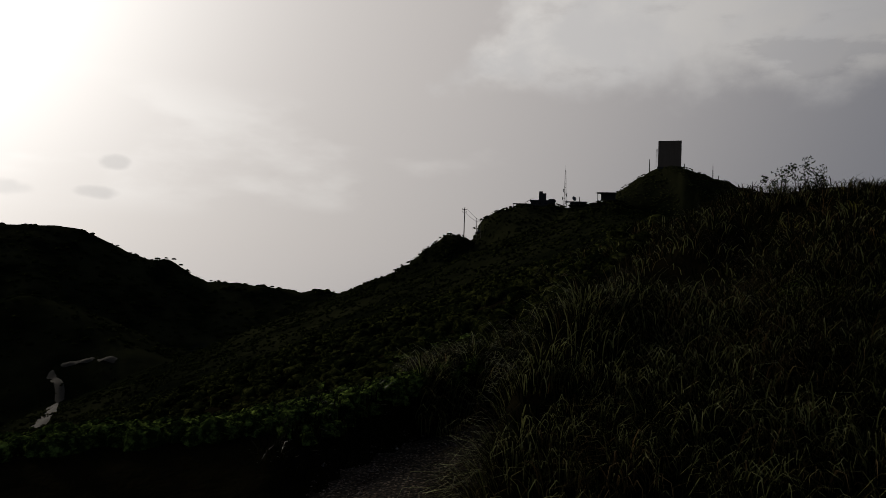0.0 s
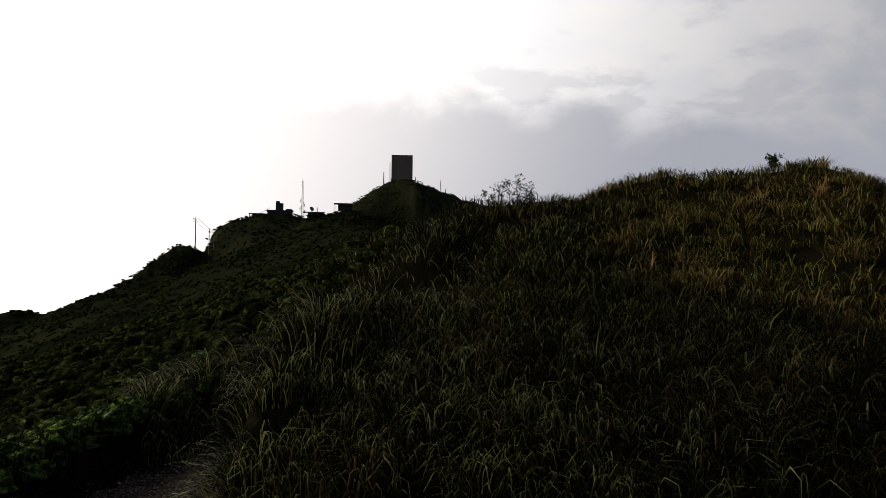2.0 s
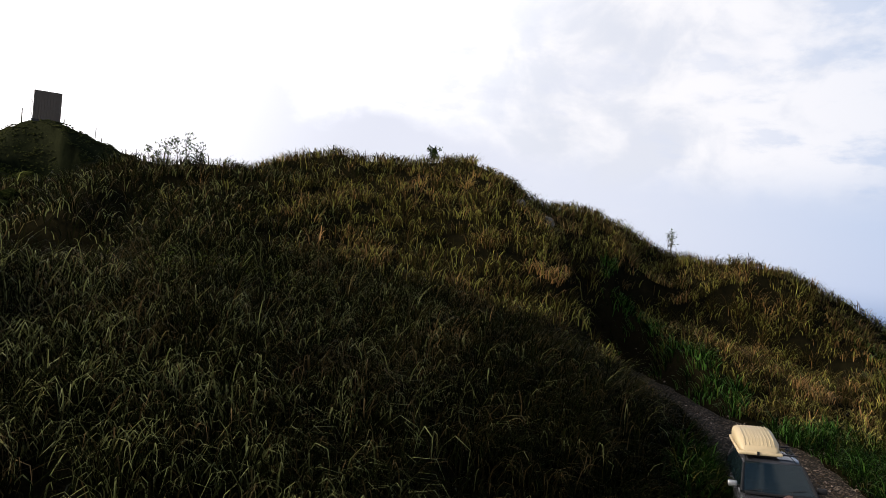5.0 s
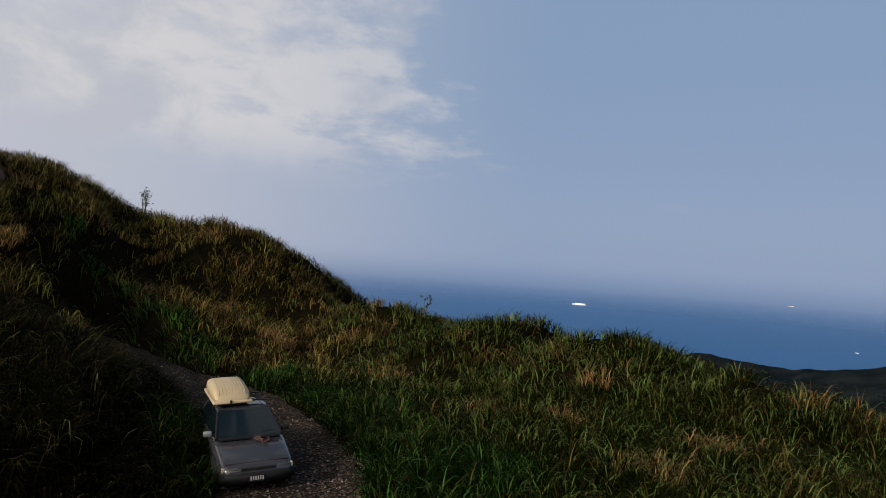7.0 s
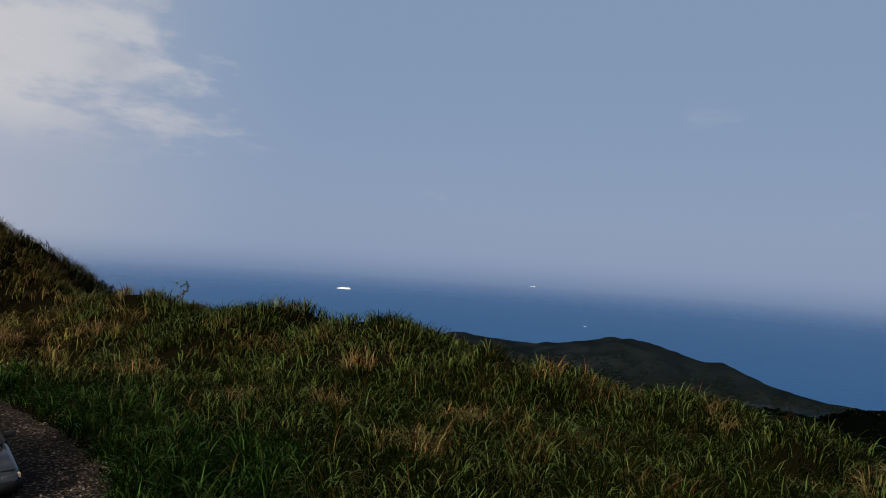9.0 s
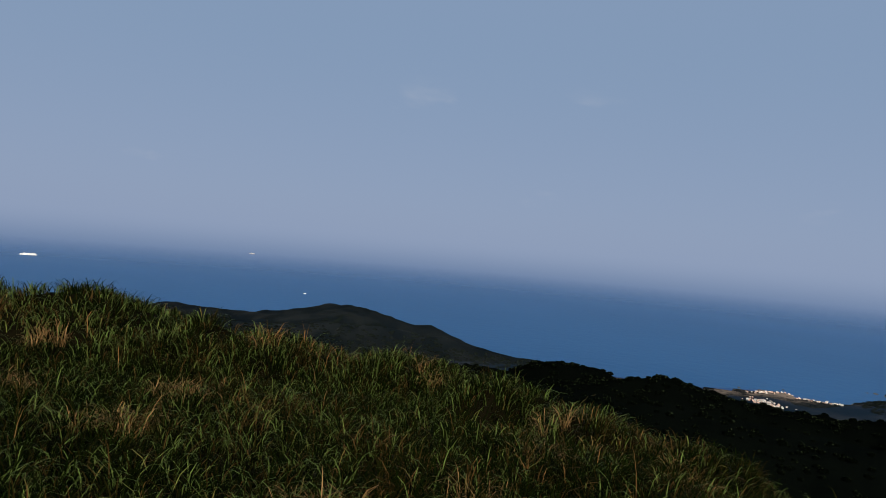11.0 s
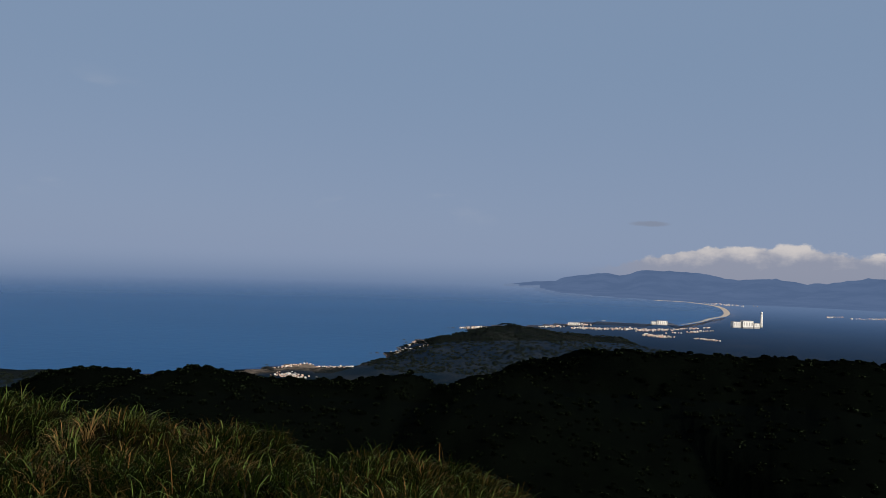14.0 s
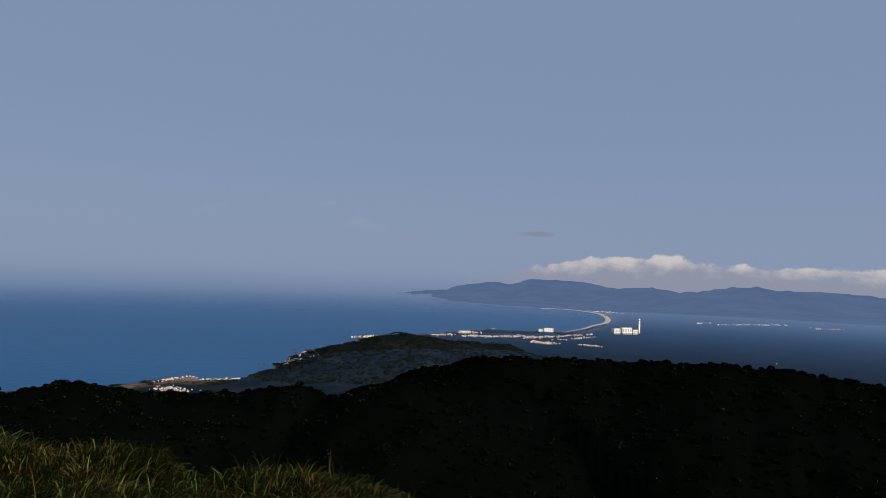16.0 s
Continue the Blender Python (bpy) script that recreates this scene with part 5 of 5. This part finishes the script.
def build_rock(m, size, seed, label):
    bm = B()
    bmesh.ops.create_icosphere(bm, subdivisions=3, radius=1.0)
    for v in bm.verts:
        v.co *= 1 + 0.28 * noise.noise(v.co * 1.3 + Vector((seed, 0, 0))) + 0.08 * noise.noise(v.co * 4 + Vector((0, seed, 0)))
        v.co = Vector((v.co.x * size, v.co.y * size * 0.8, v.co.z * size * 0.75))
    rock = part("boulder", bm, STONE, None, "", True)
    rock.matrix_world = m
    tagged(rock, label, "boulder")


build_rock(stand(38.2, 25.2, 20, -0.45), 0.62, 3.0, "pale boulder half sunk in hillside grass")
build_rock(stand(36.5, 26.2, 70, -0.15), 0.4, 8.0, "small pale boulder among hillside grass")

for k, (x, y, size) in enumerate(((274, -986, 5), (283, -981, 3), (262, -1060, 4), (266, -1133, 5), (279, -1170, 4), (233, -1412, 6), (243, -1409, 4), (372, -823, 3.5), (340, -872, 3))):
    build_rock(pose(x, y, SEA_LEVEL - 0.55 * size, 0, 0, 40 * k), size, 11.0 + k, "dark reef rock awash off the coast")
rng = np.random.RandomState(81)
c = rng.normal(0, 1, (260, 2)) * (1.7, 0.9)
turn = radians(-28)
xy = np.stack([11.6 + c[:, 0] * math.cos(turn) - c[:, 1] * math.sin(turn), 19.4 + c[:, 0] * math.sin(turn) + c[:, 1] * math.cos(turn)], 1)
clumps("weeds", WEED, xy, rng.uniform(0.10, 0.22, len(xy)), 4.0, 82, "broad-leaved yellowish weeds among the grass", "weeds", 9, 1.3, False)

# ---------------------------------------------------------------- the coast


def build_house(name, wide, deep, high, wall, roof, gabled, label):
    house = thing(name, Matrix.Identity(4), label, "house", "houses of the coastal towns")
    part("wall", box(B(), (0, 0, high / 2 - 1), (wide, deep, high + 2), 0.05), wall, house)
    if gabled:
        bm = B()
        loft(bm, [[Vector((x, -deep * 0.56, high)), Vector((x, 0, high + deep * 0.3)), Vector((x, deep * 0.56, high))] for x in (-wide * 0.54, wide * 0.54)])
    else:
        bm = box(B(), (0, 0, high + 0.25), (wide * 1.05, deep * 1.05, 0.5), 0.05)
    part("roof", bm, roof, house)
    part("door", box(B(), (0, -deep / 2, high * 0.3), (wide * 0.2, 0.12, high * 0.6)), TRIM, house)
    return house


HOUSES = [build_house("house", 2.2, 1.7, 1.2, WHITE, GREY, False, "white flat-roofed coastal house"),
          build_house("house", 2.0, 1.7, 1.1, PINK, REDROOF, True, "pinkish house with a red pitched roof"),
          build_house("house", 4.0, 2.4, 1.8, WHITE, GREY, False, "larger white block among the town houses")]
rng = random.Random(91)
# each town: a line through it, the spread about that line, the number of houses
TOWNS = [((329, -760), (294, -743), 8, 26), ((351, -797), (327, -848), 5, 10), ((308, -830), (265, -837), 4, 9), ((238, -955), (195, -956), 5, 12), ((244, -995), (220, -1077), 7, 15),
         ((252, -1127), (221, -1122), 7, 15), ((229, -1185), (210, -1219), 5, 4), ((218, -1408), (174, -1452), 8, 14), ((59, -1528), (16, -1546), 6, 10), ((-2, -1628), (-42, -1615), 8, 14),
         ((-15, -1532), (-71, -1529), 11, 28), ((-83, -1534), (-148, -1561), 11, 24), ((-150, -1522), (-208, -1586), 10, 20), ((-153, -1427), (-187, -1395), 10, 24),
         ((-221, -1592), (-327, -1710), 5, 12), ((-206, -1482), (-309, -1614), 5, 10), ((-239, -1394), (-278, -1367), 4, 10), ((-548, -2880), (-656, -2754), 26, 16),
         ((-759, -2268), (-821, -2300), 5, 5), ((-815, -2225), (-1100, -2344), 14, 16), ((-1108, -2210), (-1201, -2190), 14, 8), ((-538, -1194), (-540, -1190), 1, 1)]
first = set()
for (ax, ay), (bx, by), spread, count in TOWNS:
    for k in range(count):
        u = rng.random()
        x, y = ax + (bx - ax) * u + rng.gauss(0, spread * 0.6), ay + (by - ay) * u + rng.gauss(0, spread * 0.6)
        if not inside(np.array([x]), np.array([y]), COAST)[0]:
            continue
        kind = rng.choices((0, 1, 2), (5, 4, 1.5))[0]
        m = stand(x, y, rng.uniform(-25, 25)) @ Matrix.Scale(rng.uniform(0.5, 1.05) * (1.0 if y > -1400 else 1.45), 4)
        if kind in first:
            copy_thing(HOUSES[kind], m)
        else:
            HOUSES[kind].matrix_world = m
            first.add(kind)


def build_roofs():
    """The crowd of small far houses between those that can be told apart, joined."""
    rng = np.random.RandomState(93)
    co, faces, n = [], [], 0
    shape = np.array([(-1, -1, -2), (1, -1, -2), (1, 1, -2), (-1, 1, -2), (-1, -1, 1), (1, -1, 1), (1, 1, 1), (-1, 1, 1), (-1, 0, 1.7), (1, 0, 1.7)], float)
    sides = [(0, 1, 5, 4), (1, 2, 6, 5), (2, 3, 7, 6), (3, 0, 4, 7), (4, 5, 9, 8), (6, 7, 8, 9), (5, 6, 9), (7, 4, 8)]
    for (ax, ay), (bx, by), spread, count in TOWNS[:-1]:
        for _ in range(int(count * 2.6)):
            u = rng.uniform()
            x, y = ax + (bx - ax) * u + rng.normal(0, spread), ay + (by - ay) * u + rng.normal(0, spread)
            if not inside(np.array([x]), np.array([y]), COAST)[0]:
                continue
            size = rng.uniform(0.4, 1.0, 3) * (1.0, 0.8, 0.5) * (1.15 if y > -1300 else 1.9)
            a = rng.uniform(-0.5, 0.5)
            p = shape * size
            p = np.stack([p[:, 0] * math.cos(a) - p[:, 1] * math.sin(a) + x, p[:, 0] * math.sin(a) + p[:, 1] * math.cos(a) + y, p[:, 2] + float(ground(x, y)) + size[2]], 1)
            co.extend(p.tolist())
            faces.extend([tuple(k + n for k in f) for f in sides])
            n += 10
    tagged(new("small_houses", mesh_from("small_houses", co, faces, VILLAGE, False)), "crowded pale and pinkish roofs of the coastal towns", "houses", kind="stuff")


def village_material():
    mat, n = material("village_walls")
    pick = n.add("ShaderNodeNewGeometry").outputs["Random Per Island"]
    tone = n.mix(n.span(pick, 0.30, 0.36), (0.62, 0.56, 0.50), (0.52, 0.36, 0.29))
    tone = n.mix(n.span(pick, 0.70, 0.76), tone, (0.20, 0.19, 0.18))
    bsdf = n.add("ShaderNodeBsdfPrincipled", Roughness=0.85)
    n.put(bsdf.inputs["Base Color"], tone)
    finish(n, bsdf.outputs[0])
    return mat


VILLAGE = village_material()
build_roofs()


def build_plant_works(m):
    works = thing("power_station", m, "pale power station with one tall white chimney", "power station")
    for x, y, w, d, h in ((0, 0, 26, 16, 13), (26, -2, 18, 14, 10), (-22, 3, 14, 12, 8)):
        hall = part("hall", box(B(), (x, y, h / 2 - 2), (w, d, h + 4), 0.3), WHITE, works)
        part("roof", box(B(), (x, y, h + 0.4), (w * 1.02, d * 1.02, 0.8), 0.1), GREY, hall)
        for k in range(4):
            part("bay", box(B(), (x - w * 0.375 + k * w * 0.25, y + d / 2, h * 0.5), (w * 0.12, 0.4, h * 0.6)), GREY, hall, "grey louvred bay")
    stack = part("chimney", lathe(B(), [(3.0, -2), (2.6, 12), (2.2, 36), (1.9, 36.2)], Matrix.Translation((-36, 2, 0)), 16), WHITE, works, "white concrete chimney", True)
    part("collar", lathe(B(), [(2.6, 31), (2.7, 31.2), (2.6, 33)], Matrix.Translation((-36, 2, 0)), 16), GREY, stack)


build_plant_works(stand(-424, -1790, 14))


def build_block(m, w, d, h, label):
    block = thing("apartment_block", m, label, "building")
    part("wall", box(B(), (0, 0, h / 2 - 1), (w, d, h + 2), 0.2), WHITE, block)
    part("roof", box(B(), (0, 0, h + 0.3), (w * 1.03, d * 1.03, 0.6), 0.1), GREY, block)
    for k in range(5):
        for j in range(3):
            part("window", box(B(), (-w * 0.4 + k * w * 0.2, d / 2, h * (0.2 + 0.3 * j)), (w * 0.09, 0.3, h * 0.14)), TRIM, block)


build_block(stand(-222, -1752, 8), 24, 10, 8, "white apartment block on the waterfront")
build_block(stand(-203, -1752, 8), 12, 9, 5.5, "lower white block on the waterfront")
build_block(stand(-12, -1618, 6), 26, 8, 4.5, "long white block at the town's edge")


def build_ship(m, long, label, white):
    ship = thing("ship", m, label, "ship")
    rows = []
    for u in np.linspace(0, 1, 9):
        w = long * 0.08 * (1 - abs(2 * u - 1) ** 3.5)
        x, rise = (u - 0.5) * long, long * 0.02 * u**3
        rows.append([Vector((x, -w, long * 0.055 + rise)), Vector((x, -w * 0.8, -0.6)), Vector((x, w * 0.8, -0.6)), Vector((x, w, long * 0.055 + rise))])
    part("hull", loft(B(), rows), WHITE if white else GREY, ship, "", True)
    part("superstructure", box(B(), (-long * 0.05, 0, long * 0.085), (long * 0.72, long * 0.12, long * 0.06), 0.2), WHITE if white else GREY, ship)
    part("bridge", box(B(), (long * 0.24, 0, long * 0.125), (long * 0.10, long * 0.12, long * 0.03), 0.1), WHITE, ship)
    part("funnel", lathe(B(), [(long * 0.03, 0), (long * 0.026, long * 0.06)], Matrix.Translation((-long * 0.25, 0, long * 0.11)), 12), GREY, ship)


build_ship(pose(2399, -470, SEA_LEVEL, 0, 0, 75), 46, "white ferry far out on the sea", True)
build_ship(pose(3431, -1713, SEA_LEVEL, 0, 0, 60), 30, "pale freighter dim in the haze", False)
build_ship(pose(1386, -829, SEA_LEVEL, 0, 0, 30), 8, "small white fishing boat at sea", True)
build_ship(pose(-86, -1781, SEA_LEVEL, 0, 0, 20), 12, "dark coaster anchored off the town", False)


# ---------------------------------------------------------------- the track in the western valley
DUST = plain("dusty_track", (0.022, 0.016, 0.009), 0.95, 0.0, 0.5, 0.3)
line = smooth_line([(-126, 214), (-131, 232), (-158, 285), (-182, 329), (-199, 366), (-213, 382), (-209, 391), (-198, 396), (-184, 396)], 6)
way = np.gradient(line, axis=0)
way /= np.linalg.norm(way, axis=1)[:, None]
verts = [(p[0] - w[1] * u * 2.2, p[1] + w[0] * u * 2.2) for p, w in zip(line, way) for u in (-1, -0.5, 0, 0.5, 1)]
verts = [(x, y, float(ground(x, y)) + 0.5 - 0.3 * (k % 5 in (0, 4))) for k, (x, y) in enumerate(verts)]
faces = [(i * 5 + j, i * 5 + j + 1, i * 5 + j + 6, i * 5 + j + 5) for i in range(len(line) - 1) for j in range(4)]
tagged(new("valley_road", mesh_from("valley_road", verts, faces, DUST)), "pale dirt road winding up the western valley", "road", kind="structure")

# ---------------------------------------------------------------- the beach of the bay
SAND = plain("pale_sand", (0.46, 0.39, 0.32), 0.95, 0.0, 0.05, 0.12)
line = smooth_line([(-270, -1765), (-343, -1906), (-390, -2030), (-447, -2149), (-495, -2328), (-534, -2594), (-530, -2772), (-467, -2938), (-345, -2985)], 6)
way = np.gradient(line, axis=0)
way /= np.linalg.norm(way, axis=1)[:, None]
wide = 4 + 8 * np.sin(np.linspace(0.15, 3.0, len(line)))
verts = [(p[0] - w[1] * u * b, p[1] + w[0] * u * b, -133.6 - 0.9 * u * (u > 0)) for p, w, b in zip(line, way, wide) for u in (1, 0.5, 0, -0.5)]
faces = [(i * 4 + j, i * 4 + j + 1, i * 4 + j + 5, i * 4 + j + 4) for i in range(len(line) - 1) for j in range(3)]
tagged(new("beach", mesh_from("beach", verts, faces, SAND)), "pale curved sand beach along the bay", "beach", kind="structure")
